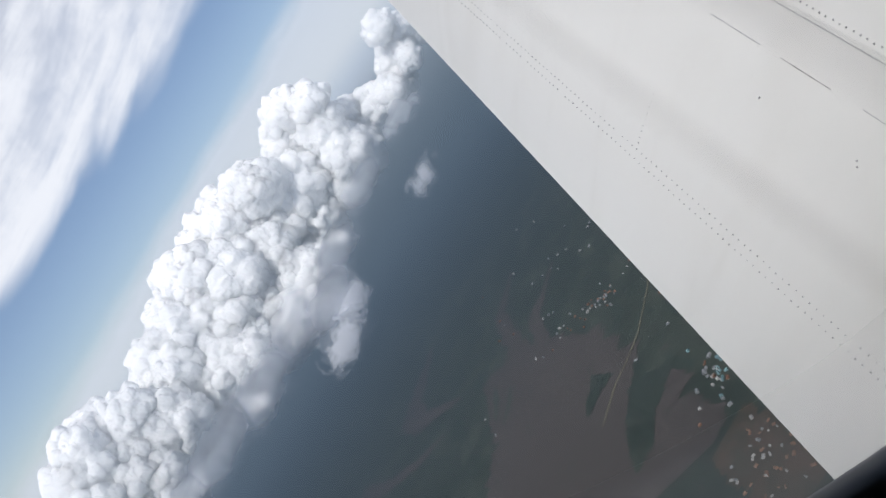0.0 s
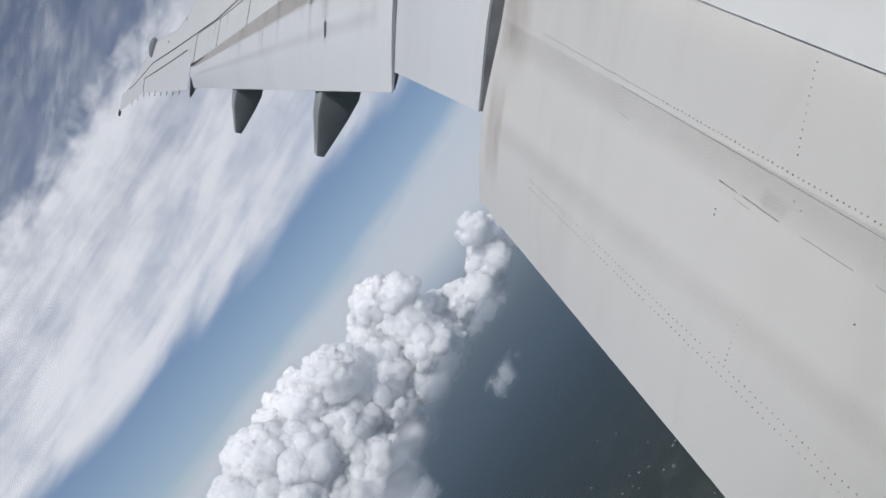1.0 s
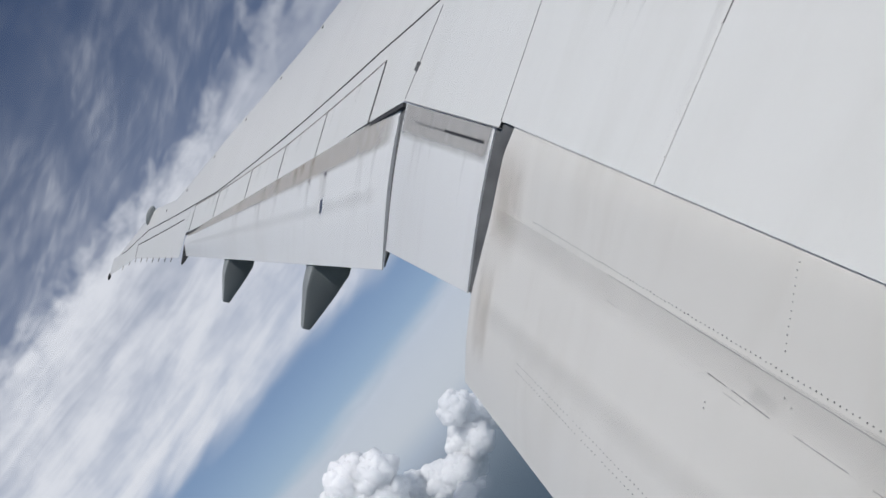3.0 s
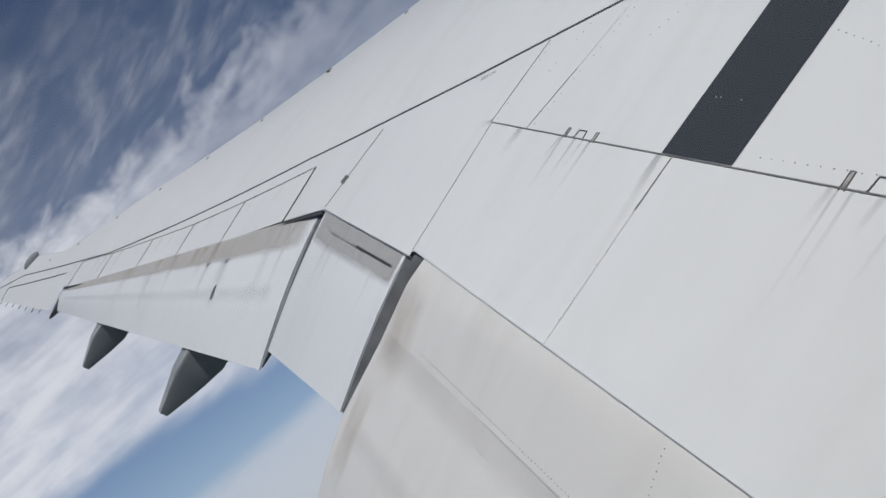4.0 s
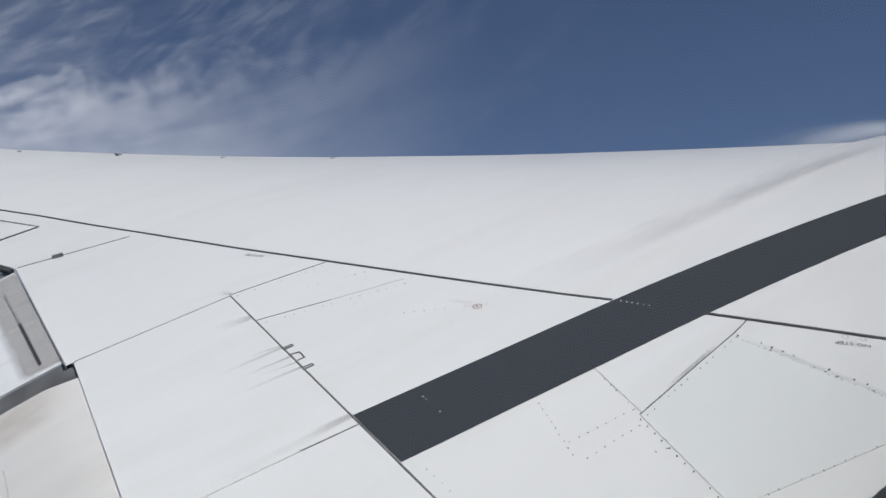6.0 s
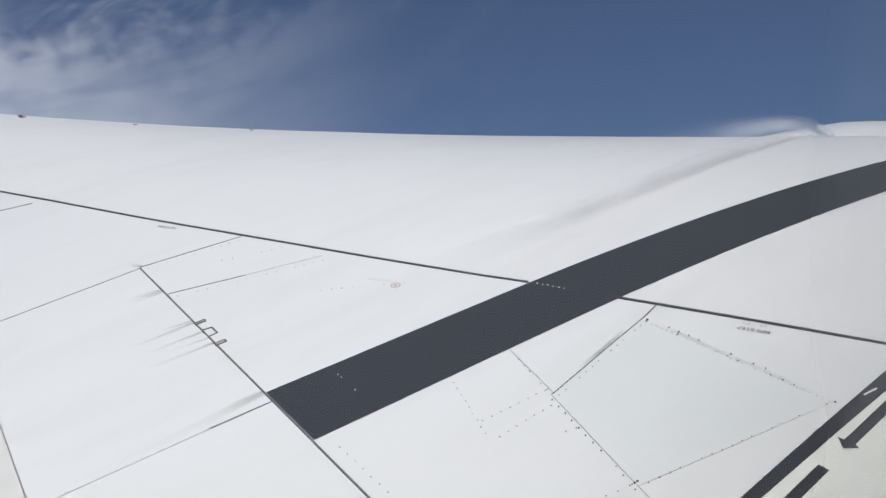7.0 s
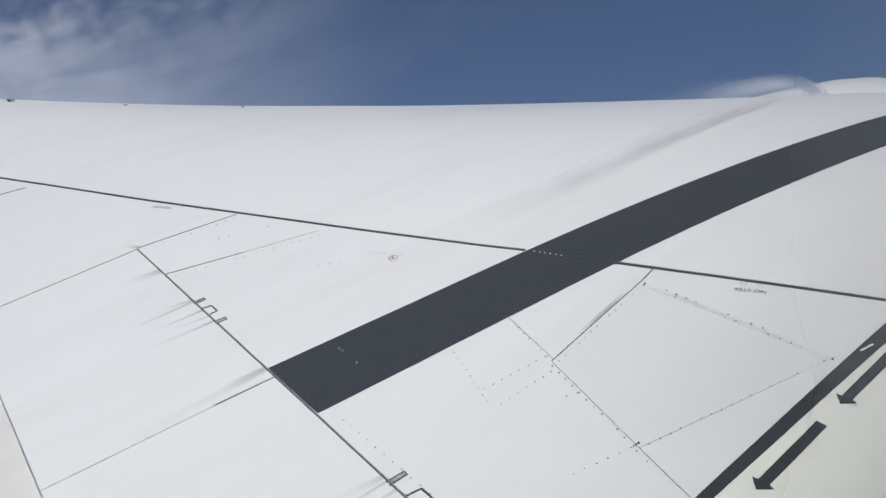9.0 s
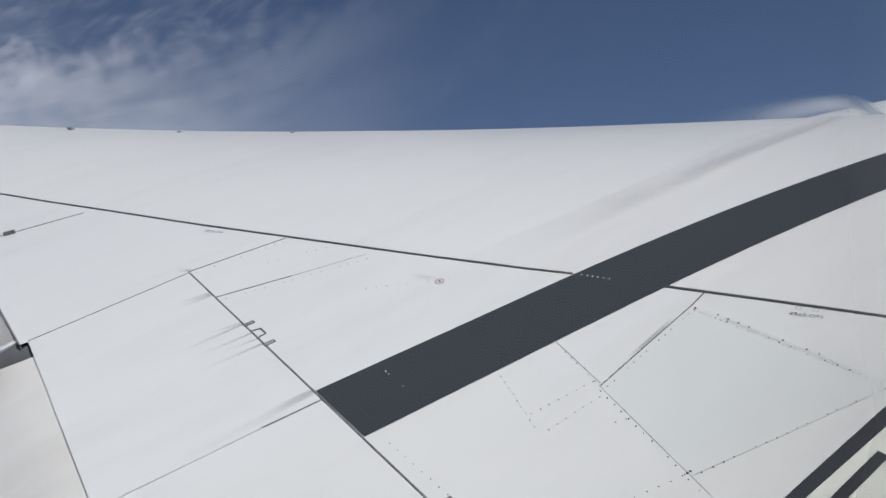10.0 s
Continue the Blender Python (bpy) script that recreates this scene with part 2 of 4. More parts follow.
spar = line([(-18.32, -4.99), (-17.32, -4.47), (-16.08, -3.64), (-12.376, -2.0), (-7.633, 0.501), (-6.786, 0.905), (-6.433, 1.08), (-5.419, 1.551), (-4.552, 1.977), (-3.781, 2.355), (-3.101, 2.702), (-2.86, 2.835), (-2.39, 3.067), (-1.928, 3.307), (-1.416, 3.568), (-1.106, 3.725), (1.1, 4.9)])
nose = line([(-18.3, -5.16), (-17.52, -4.48), (-16.32, -3.32), (-14.82, -2.77), (-12.82, -1.07), (-10.7, 0.62), (-7.1, 3.98), (-5, 5.66), (-2.6, 7.34), (1.1, 12.4)])
rear_outer = line([(-13.38, -2.92), (-11.21, -1.96), (-9.733, -1.233), (-7.272, -0.131), (-6.621, 0.13)])


def drape(p00, p10, p11, p01, nx, ny, off, thick=0.0, z=None):
    """Vertices and faces of a four-cornered sheet laid on the skin, with sides when it has thickness."""
    z = z or skin
    verts, uvs = [], []
    for i in range(nx + 1):
        for j in range(ny + 1):
            u, v = i / nx, j / ny
            x = (1 - u) * (1 - v) * p00[0] + u * (1 - v) * p10[0] + u * v * p11[0] + (1 - u) * v * p01[0]
            y = (1 - u) * (1 - v) * p00[1] + u * (1 - v) * p10[1] + u * v * p11[1] + (1 - u) * v * p01[1]
            verts.append((x, y, z(x, y) + off))
            uvs.append((u, v))
    area = (p10[0] - p00[0]) * (p01[1] - p00[1]) - (p10[1] - p00[1]) * (p01[0] - p00[0])
    faces = grid_faces(nx, ny, flip=area < 0)
    if thick:
        n = len(verts)
        verts += [(x, y, w - thick) for x, y, w in verts]
        uvs += uvs
        faces += grid_faces(nx, ny, n, flip=area > 0)
        rim = [i * (ny + 1) for i in range(nx + 1)] + [nx * (ny + 1) + j for j in range(1, ny + 1)]
        rim += [i * (ny + 1) + ny for i in range(nx - 1, -1, -1)] + [j for j in range(ny - 1, 0, -1)]
        for a, b in zip(rim, rim[1:] + rim[:1]):
            q = (a, b, b + n, a + n)
            faces.append(q[::-1] if area > 0 else q)
    return verts, faces, uvs


def sheet(name, quad, mat, parent, label="", off=0.0, thick=0.0, n=(8, 8), z=None, smooth=True):
    v, f, uv = drape(*quad, n[0], n[1], off, thick, z)
    return mesh_object(name, v, f, mat, parent, label, smooth and not thick, uv)


def strip(name, points, width, mat, parent, label="", off=0.003, z=None, thick=0.006):
    """A narrow raised bead along a plan polyline."""
    verts, faces = [], []
    z = z or skin
    pts = []
    for p, q in zip(points, points[1:]):
        m = max(2, int(math.dist(p, q) / 0.25))
        pts += [(p[0] + (q[0] - p[0]) * k / m, p[1] + (q[1] - p[1]) * k / m) for k in range(m)]
    pts.append(points[-1])
    for i, p in enumerate(pts):
        a, b = pts[max(0, i - 1)], pts[min(len(pts) - 1, i + 1)]
        d = math.dist(a, b)
        nx, ny = -(b[1] - a[1]) / d * width / 2, (b[0] - a[0]) / d * width / 2
        l, r = (p[0] + nx, p[1] + ny), (p[0] - nx, p[1] - ny)
        verts += [(*l, z(*l) - thick), (*l, z(*l) + off), (*r, z(*r) + off), (*r, z(*r) - thick)]
    for i in range(len(pts) - 1):
        a = i * 4
        for k in range(3):
            faces.append((a + k, a + k + 1, a + k + 5, a + k + 4))
    e = (len(pts) - 1) * 4
    faces += [(0, 1, 2, 3)[::-1], (e, e + 1, e + 2, e + 3)]
    return mesh_object(name, verts, faces, mat, parent, label)


def rivets(name, rows, mat, parent, pitch=0.05, size=0.006, z=None, label="", skip=0.0):
    """Rows of small domed rivet heads, one joined mesh."""
    z = z or skin
    verts, faces = [], []
    for p, q in rows:
        m = max(1, int(math.dist(p, q) / pitch))
        for k in range(m + 1):
            if random.random() < skip:
                continue
            x = p[0] + (q[0] - p[0]) * k / m + random.uniform(-1, 1) * 0.002
            y = p[1] + (q[1] - p[1]) * k / m + random.uniform(-1, 1) * 0.002
            s = size * random.uniform(0.75, 1.2)
            b, h = len(verts), z(x, y)
            ring = [(x + s * math.cos(a * math.pi / 3), y + s * math.sin(a * math.pi / 3)) for a in range(6)]
            verts += [(*c, h - 0.002) for c in ring] + [(*((c[0] + x) / 2, (c[1] + y) / 2), h + 0.0042) for c in ring]
            faces += [(b + a, b + (a + 1) % 6, b + 6 + (a + 1) % 6, b + 6 + a) for a in range(6)] + [tuple(b + 6 + a for a in range(6))]
    ob = mesh_object(name, verts, faces, mat, parent, label)
    return tagged(ob, kind="stuff")


def decal(name, pts, mat, parent, label="", off=0.004, z=None):
    z = z or skin
    return mesh_object(name, [(x, y, z(x, y) + off) for x, y in pts], [tuple(range(len(pts)))], mat, parent, label)


# ---- ground, water, settlements ----
GROUND_R = 4850.0
n = Nodes("farmland")
fields = n.add("ShaderNodeTexVoronoi", {"Vector": n.coord((0.011, 0.016, 0.01), (0, 0, 0.5)), "Scale": 1.0}, feature="F1").outputs["Color"]
woods = n.span(n.noise(n.coord((0.004, 0.004, 0.004)), 1.0, 6, 0.65, 0.6), 0.44, 0.58)
fine = n.noise(n.coord((0.03, 0.03, 0.03)), 1.0, 3, 0.6)
tone = n.mix(n.add("ShaderNodeSeparateXYZ", {0: fields}).outputs[0], (0.029, 0.046, 0.041), (0.058, 0.074, 0.060))
tone = n.mix(n.math("MULTIPLY", woods, 0.85), tone, (0.026, 0.042, 0.036))
tone = n.mix(n.span(fine, 0.3, 0.75, 0.0, 0.55), tone, (0.026, 0.032, 0.032))
n.done(n.principled(tone, 0.95))
GROUND = n.mat
n = Nodes("muddy_water")
silt = n.noise(n.coord((0.006, 0.006, 0.006)), 1.0, 5, 0.6, 0.8)
mud = n.mix(silt, (0.064, 0.061, 0.060), (0.084, 0.078, 0.075))
reeds = n.span(n.noise(n.coord((0.012, 0.030, 0.02), (0, 0, 0.9)), 1.0, 7, 0.65, 0.6), 0.60, 0.68, 0.0, 0.5)
n.done(n.principled(n.mix(reeds, mud, (0.030, 0.046, 0.036)), 0.75, Specular_IOR_Level=0.2))
WATER = n.mat

verts = [(0, 0, 0)]
rings = [60 * 1.13 ** k for k in range(1, 37)]
rings = [r for r in rings if r < GROUND_R] + [GROUND_R, 9000.0, 20000.0]
seg = 128
for r in rings:
    for k in range(seg):
        a = 2 * math.pi * k / seg
        verts.append((r * math.cos(a), r * math.sin(a), -0.5 + (0.0 if r > 4000 else 0.2 * noise.noise((r * math.cos(a) / 400, r * math.sin(a) / 400, 0)))))
faces = [(0, 1 + k, 1 + (k + 1) % seg) for k in range(seg)]
for i in range(len(rings) - 1):
    for k in range(seg):
        a, b = 1 + i * seg + k, 1 + i * seg + (k + 1) % seg
        faces.append((a, a + seg, b + seg, b))
tagged(mesh_object("ground", verts, faces, GROUND, smooth=True), "dark green and brown farmland and woods far below", "ground", kind="structure")


def blob(name, spine, widths, wobble, label, z=0.05):
    """A flooded channel: a ribbon with uneven banks along a spine on the plain."""
    pts = []
    for i in range(len(spine) - 1):
        for k in range(40):
            u = k / 40
            pts.append(((1 - u) * spine[i][0] + u * spine[i + 1][0], (1 - u) * spine[i][1] + u * spine[i + 1][1], (1 - u) * widths[i] + u * widths[i + 1]))
    pts.append((*spine[-1], widths[-1]))
    left, right = [], []
    for i, (x, y, w) in enumerate(pts):
        a, b = pts[max(0, i - 1)], pts[min(len(pts) - 1, i + 1)]
        d = math.hypot(b[0] - a[0], b[1] - a[1])
        nx, ny = -(b[1] - a[1]) / d, (b[0] - a[0]) / d
        lw = w * (1 + wobble * noise.noise((x / 60, y / 60, 3)) + 0.5 * wobble * noise.noise((x / 20, y / 20, 9)) + 0.3 * wobble * noise.noise((x / 7, y / 7, 2)))
        rw = w * (1 + wobble * noise.noise((x / 60, y / 60, 7)) + 0.5 * wobble * noise.noise((x / 20, y / 20, 5)) + 0.3 * wobble * noise.noise((x / 7, y / 7, 4)))
        left.append((x + nx * lw, y + ny * lw, z + 0.001 * i))
        right.append((x - nx * rw, y - ny * rw, z + 0.001 * i + 0.03))
    verts = left + right
    m = len(left)
    faces = [(i, i + 1, m + i + 1, m + i) for i in range(m - 1)]
    return tagged(mesh_object(name, verts, faces, WATER), label, "water", kind="structure")


blob("water_1", [(-1975, -965), (-1859, -1010), (-1789, -1045), (-1626, -1005), (-1507, -971)], [4, 16, 28, 22, 40], 0.45, "narrow brown flooded channel among dark fields", 0.35)
blob("water_2", [(-2166, -1172), (-1962, -1213), (-1785, -1145), (-1609, -1085)], [6, 26, 30, 50], 0.5, "brown flooded channel beside woods", 0.25)
blob("water_3", [(-1690, -1250), (-1600, -1140), (-1450, -1020), (-1290, -960), (-1100, -900), (-900, -860)], [20, 110, 190, 270, 300, 320], 0.22, "broad brown flooded plain", 0.10)
blob("water_4", [(-2205, -1627), (-2034, -1655), (-1894, -1675), (-1800, -1600), (-1735, -1380)], [8, 40, 55, 40, 8], 0.5, "brown lagoon among dark fields")
blob("water_5", [(-1635, -1443), (-1614, -1565), (-1632, -1720), (-1711, -1910)], [6, 20, 26, 34], 0.5, "winding brown river reach")
n = Nodes("bare_earth")
soil = n.noise(n.coord((0.02, 0.02, 0.02)), 1.0, 5, 0.65)
EARTH = n.done(n.principled(n.mix(n.span(soil, 0.3, 0.7), (0.042, 0.047, 0.038), (0.078, 0.060, 0.048)), 0.95))
for k, (spine, wide, mat, label) in enumerate((
        ([(-1630, -1205), (-1560, -1190), (-1490, -1185)], [4, 13, 5], GROUND, "narrow dark green bank in the flood water"),
        ([(-1575, -1135), (-1520, -1130), (-1450, -1150)], [4, 12, 4], GROUND, "narrow dark green bank in the flood water"),
        ([(-1260, -640), (-1170, -690), (-1060, -720), (-1010, -735)], [60, 55, 30, 6], GROUND, "dark wooded spit in the flood water"),
        ([(-1330, -800), (-1290, -830), (-1240, -850)], [40, 26, 5], GROUND, "dark wooded spit in the flood water"),
        ([(-960, -540), (-880, -480), (-780, -420)], [50, 85, 90], EARTH, "reddish bare earth round a village"))):
    blob("field", spine, wide, 0.5, label, 0.6 + 0.1 * k).data.materials[0] = mat

ROOFS = [plain("roof_" + k, c, 0.7, 0.2, 0.5) for k, c in (("white", (0.30, 0.30, 0.29)), ("tile", (0.17, 0.095, 0.065)), ("grey", (0.19, 0.20, 0.205)), ("teal", (0.15, 0.25, 0.265)))]


def village(cx, cy, sx, sy, count, mats, label, size=(0.9, 2.2)):
    """Many gabled houses as one mesh, too many and too far to tell apart singly."""
    verts, faces, slot = [], [], []
    for _ in range(count):
        x, y = random.gauss(cx, sx), random.gauss(cy, sy)
        w, l, h, a = random.uniform(*size) / 2, random.uniform(*size) / 2 * 1.5, random.uniform(2, 4), random.uniform(0, math.pi)
        b = len(verts)
        co, si = math.cos(a), math.sin(a)
        for px, py, pz in ((-w, -l, -8), (w, -l, -8), (w, l, -8), (-w, l, -8), (-w, -l, h), (w, -l, h), (w, l, h), (-w, l, h), (0, -l, h + w * 0.6), (0, l, h + w * 0.6)):
            verts.append((x + co * px - si * py, y + si * px + co * py, pz))
        k = random.choice(mats)
        for q in ((0, 1, 5, 4), (1, 2, 6, 5), (2, 3, 7, 6), (3, 0, 4, 7), (4, 5, 8), (6, 7, 9), (5, 6, 9, 8), (7, 4, 8, 9)):
            faces.append(tuple(b + i for i in q))
            slot.append(k)
    ob = mesh_object("village_houses", verts, faces, ROOFS[0])
    for m in ROOFS[1:]:
        ob.data.materials.append(m)
    ob.data.polygons.foreach_set("material_index", slot)
    return tagged(ob, label, "houses", kind="stuff")


village(-1600, -790, 26, 75, 46, [0, 1, 1, 1, 2], "scattered small houses with brown tiled roofs", (2, 5))
village(-1120, -530, 50, 22, 40, [0, 2, 2, 3, 1], "cluster of white and pale sheds", (2.5, 7))
village(-865, -475, 50, 40, 60, [0, 0, 1, 1, 1, 2], "village of tiled and white roofs below", (2, 5.5))
village(-1950, -850, 300, 240, 60, [0, 1, 2], "scattered farm buildings on the plain", (2.5, 6))
n = Nodes("dirt_road")
n.done(n.principled((0.13, 0.125, 0.09), 0.9))
road = [(-1180, -810), (-1268, -765), (-1296, -737), (-1333, -708), (-1360, -688), (-1433, -661), (-1486, -642), (-1600, -620)]
v, f = [], []
for i, (x, y) in enumerate(road):
    v += [(x - 1.6, y - 2.2, 1.4), (x + 1.6, y + 2.2, 1.4)]
    if i:
        f.append((2 * i - 2, 2 * i - 1, 2 * i + 1, 2 * i))
tagged(mesh_object("road", v, f, n.mat), "pale dirt road across the plain", "road", kind="structure")

# ---- the haze at the horizon and over the far plain: painted into a glowing backdrop ring ----
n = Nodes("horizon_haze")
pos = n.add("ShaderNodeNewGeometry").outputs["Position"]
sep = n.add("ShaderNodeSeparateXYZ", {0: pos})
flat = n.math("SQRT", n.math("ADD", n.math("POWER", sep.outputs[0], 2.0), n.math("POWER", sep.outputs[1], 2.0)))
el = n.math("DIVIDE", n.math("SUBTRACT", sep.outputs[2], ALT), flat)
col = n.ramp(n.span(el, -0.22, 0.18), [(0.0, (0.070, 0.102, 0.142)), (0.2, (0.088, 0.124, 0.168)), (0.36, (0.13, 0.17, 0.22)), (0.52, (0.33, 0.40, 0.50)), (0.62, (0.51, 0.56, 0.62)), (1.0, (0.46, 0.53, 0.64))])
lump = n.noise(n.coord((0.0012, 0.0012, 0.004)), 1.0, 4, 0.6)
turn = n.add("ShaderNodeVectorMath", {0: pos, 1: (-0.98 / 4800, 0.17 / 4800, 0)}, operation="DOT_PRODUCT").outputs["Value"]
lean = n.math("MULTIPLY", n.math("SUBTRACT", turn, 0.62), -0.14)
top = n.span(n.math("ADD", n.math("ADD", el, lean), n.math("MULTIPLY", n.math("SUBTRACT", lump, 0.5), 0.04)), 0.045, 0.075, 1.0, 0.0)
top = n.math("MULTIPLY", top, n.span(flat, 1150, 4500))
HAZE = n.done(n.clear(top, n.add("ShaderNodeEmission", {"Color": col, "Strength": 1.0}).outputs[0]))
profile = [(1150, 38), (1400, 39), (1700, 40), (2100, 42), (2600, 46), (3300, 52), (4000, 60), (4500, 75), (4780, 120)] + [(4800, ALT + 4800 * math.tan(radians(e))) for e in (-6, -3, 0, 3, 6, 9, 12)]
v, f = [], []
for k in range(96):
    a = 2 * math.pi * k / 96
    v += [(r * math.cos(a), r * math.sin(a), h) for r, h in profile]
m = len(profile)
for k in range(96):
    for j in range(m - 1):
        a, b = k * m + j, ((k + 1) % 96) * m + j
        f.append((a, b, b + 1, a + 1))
tagged(mesh_object("haze_glow", v, f, HAZE), "pale blue-white haze painted as glow over the far plain and horizon", "haze", kind="structure")

# a thin veil of the same painted, glowing haze ahead of the cloud bank
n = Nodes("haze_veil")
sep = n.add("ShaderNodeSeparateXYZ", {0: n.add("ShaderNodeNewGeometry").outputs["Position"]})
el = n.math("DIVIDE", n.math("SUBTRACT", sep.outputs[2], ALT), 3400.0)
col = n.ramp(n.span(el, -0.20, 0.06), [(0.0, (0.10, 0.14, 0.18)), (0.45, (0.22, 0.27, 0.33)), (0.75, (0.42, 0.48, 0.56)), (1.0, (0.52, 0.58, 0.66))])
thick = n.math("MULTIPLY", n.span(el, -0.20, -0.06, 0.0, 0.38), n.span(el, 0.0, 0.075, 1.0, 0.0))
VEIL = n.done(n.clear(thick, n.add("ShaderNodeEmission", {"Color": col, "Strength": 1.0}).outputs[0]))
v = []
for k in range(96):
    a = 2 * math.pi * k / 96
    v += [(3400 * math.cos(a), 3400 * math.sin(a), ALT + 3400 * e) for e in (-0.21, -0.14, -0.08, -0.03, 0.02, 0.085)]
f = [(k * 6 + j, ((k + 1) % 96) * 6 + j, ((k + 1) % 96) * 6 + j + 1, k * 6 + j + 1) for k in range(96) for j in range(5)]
tagged(mesh_object("haze_glow", v, f, VEIL), "thin blue-white haze painted as glow before the cloud bank", "haze", kind="structure")

# ---- cumulus ----
n = Nodes("cumulus")
tint = n.noise(n.coord((0.0036, 0.0036, 0.0036)), 1.0, 5, 0.6)
fl = n.noise(n.coord((0.025, 0.025, 0.025)), 1.0, 8, 0.7)
colr = n.mix(tint, (0.83, 0.835, 0.845), (0.88, 0.88, 0.88))
bump = n.add("ShaderNodeBump", {"Height": fl, "Strength": 0.08, "Distance": 10.0}).outputs[0]
CUMULUS = n.done(n.add("ShaderNodeBsdfPrincipled", {"Base Color": colr, "Normal": bump, "Roughness": 1.0, "Specular IOR Level": 0.0, "Subsurface Weight": 1.0, "Subsurface Radius": (1.0, 1.0, 1.0), "Subsurface Scale": 170.0}).outputs[0])


def lumpy(name, size, depth):
    t = bpy.data.textures.new(name, "CLOUDS")
    t.noise_scale, t.noise_depth, t.noise_basis = size, depth, "VORONOI_F1"
    t.intensity, t.use_clamp = 0.9, True
    return t


BILLOW, CAULI = lumpy("billow", 52.0, 2), lumpy("cauliflower", 15.0, 2)


def unit_ball(level):
    bm = bmesh.new()
    bmesh.ops.create_icosphere(bm, subdivisions=level, radius=1)
    v = np.array([x.co[:] for x in bm.verts])
    f = np.array([[x.index for x in q.verts] for q in bm.faces])
    bm.free()
    return v, f


BALL, BALL_F = unit_ball(3)
BALL_S, BALL_SF = unit_ball(2)


def cloud(puffs, dist, label, lumps=150):
    """A heap of billows, each of cauliflower lumps round a few puffs (azimuth, elevation, half-width in degrees)."""
    between = [tuple((p + q) / 2 for p, q in zip(a, b)) for a, b in zip(puffs, puffs[1:]) if math.dist(a[:2], b[:2]) < 4.5]
    rest = sorted(puffs + between)
    heap = thing("cumulus_cloud", label, "cloud", group="cumulus bank")
    for k in range(0, len(rest), 6):
        billow(rest[k:k + 6], dist, heap, lumps)


def billow(puffs, dist, parent, lumps):
    vs, fs, base = [], [], 0
    for az, el, r in puffs:
        d = dist * random.uniform(0.97, 1.03)
        ce = np.array([math.sin(radians(az)) * math.cos(radians(el)), math.cos(radians(az)) * math.cos(radians(el)), math.sin(radians(el))]) * d + (0, 0, ALT)
        rad = d * radians(r)
        balls = [(ce, rad * 0.90, True)]
        for _ in range(lumps):
            t = np.random.normal(size=3)
            t /= np.linalg.norm(t)
            if t[2] < -0.3:
                t[2] *= 0.3
            balls.append((ce + t * rad * random.uniform(0.84, 0.99), rad * random.choice((0.08, 0.10, 0.12, 0.15, 0.19, 0.24, 0.31)), False))
        for c0, rr, big in balls:
            v, f = (BALL, BALL_F) if big else (BALL_S, BALL_SF)
            off = np.random.uniform(0, 99, 3)
            disp = np.array([1 + 0.18 * noise.fractal(Vector(q * 1.5 + off), 0.8, 2.1, 3) for q in v])
            vs.append(v * disp[:, None] * rr + c0)
            fs.append(f + base)
            base += len(v)
    vs, fs = np.concatenate(vs), np.concatenate(fs)
    ob = mesh_object("billow", vs.tolist(), [tuple(q) for q in fs.tolist()], CUMULUS, parent, smooth=True)
    re = ob.modifiers.new("merge", "REMESH")
    re.mode, re.voxel_size, re.use_smooth_shade = "VOXEL", dist * 0.0012, True
    for tex, power in ((BILLOW, -22.0), (CAULI, -6.5)):
        dm = ob.modifiers.new("puffs", "DISPLACE")
        dm.texture, dm.texture_coords, dm.strength, dm.mid_level = tex, "GLOBAL", power, 0.45


cloud([(-109.8, -0.7, 1.2), (-108.4, -2.8, 1.1), (-110.9, -2.6, 1.3), (-111.8, -4.2, 1.1), (-114.2, -3.4, 1.5), (-109.5, -1.8, 1.0), (-110.2, -3.5, 1.0), (-112.8, -4.0, 1.2), (-116.0, -3.9, 1.5)], 4485, "slender white cumulus tower beside the wing")
cloud([(-118.2, 1.3, 1.7), (-116.7, 0.3, 1.5), (-119.6, -0.3, 2.2), (-118.5, -2.8, 2.0), (-117.6, -4.8, 1.8), (-120.2, -5.2, 1.5), (-117.6, -1.4, 1.7), (-121.3, -3.6, 1.8), (-115.8, -2.2, 1.3)], 4382, "tall white cauliflower cumulus head")
cloud([(-124.1, 0.6, 1.8), (-123.4, -0.9, 2.2), (-122.3, -2.7, 2.3), (-126.4, 1.4, 1.5), (-127.2, -0.9, 2.3), (-125.5, -3.3, 2.6), (-123.2, -4.9, 1.9), (-128.6, 1.0, 1.8), (-121.4, -1.6, 2.0), (-124.0, -6.4, 1.7), (-125.6, -1.2, 2.2), (-127.6, -5.2, 2.2)], 4278, "broad white cumulus heap with lit tops")
cloud([(-131.7, 1.0, 1.8), (-130.6, -1.0, 2.5), (-128.9, -3.6, 2.7), (-133.8, 0.1, 1.8), (-133.2, -2.0, 2.4), (-130.8, -5.0, 2.7), (-127.0, -6.0, 2.6), (-135.2, -1.2, 2.2), (-134.2, -4.2, 2.6), (-129.6, -7.2, 2.3), (-132.0, -7.0, 2.4)], 4174, "heaped white cumulus with grey hollows")
cloud([(-137.2, -1.0, 2.0), (-136.6, -4.0, 2.6), (-133.4, -6.0, 2.3), (-139.8, -2.0, 1.9), (-139.8, -4.6, 2.2), (-138.9, -6.6, 1.9), (-135.4, -2.6, 2.3), (-138.2, -2.8, 2.2), (-141.4, -3.4, 2.1), (-136.2, -7.4, 2.2)], 4106, "white cumulus heap above hazy fields")
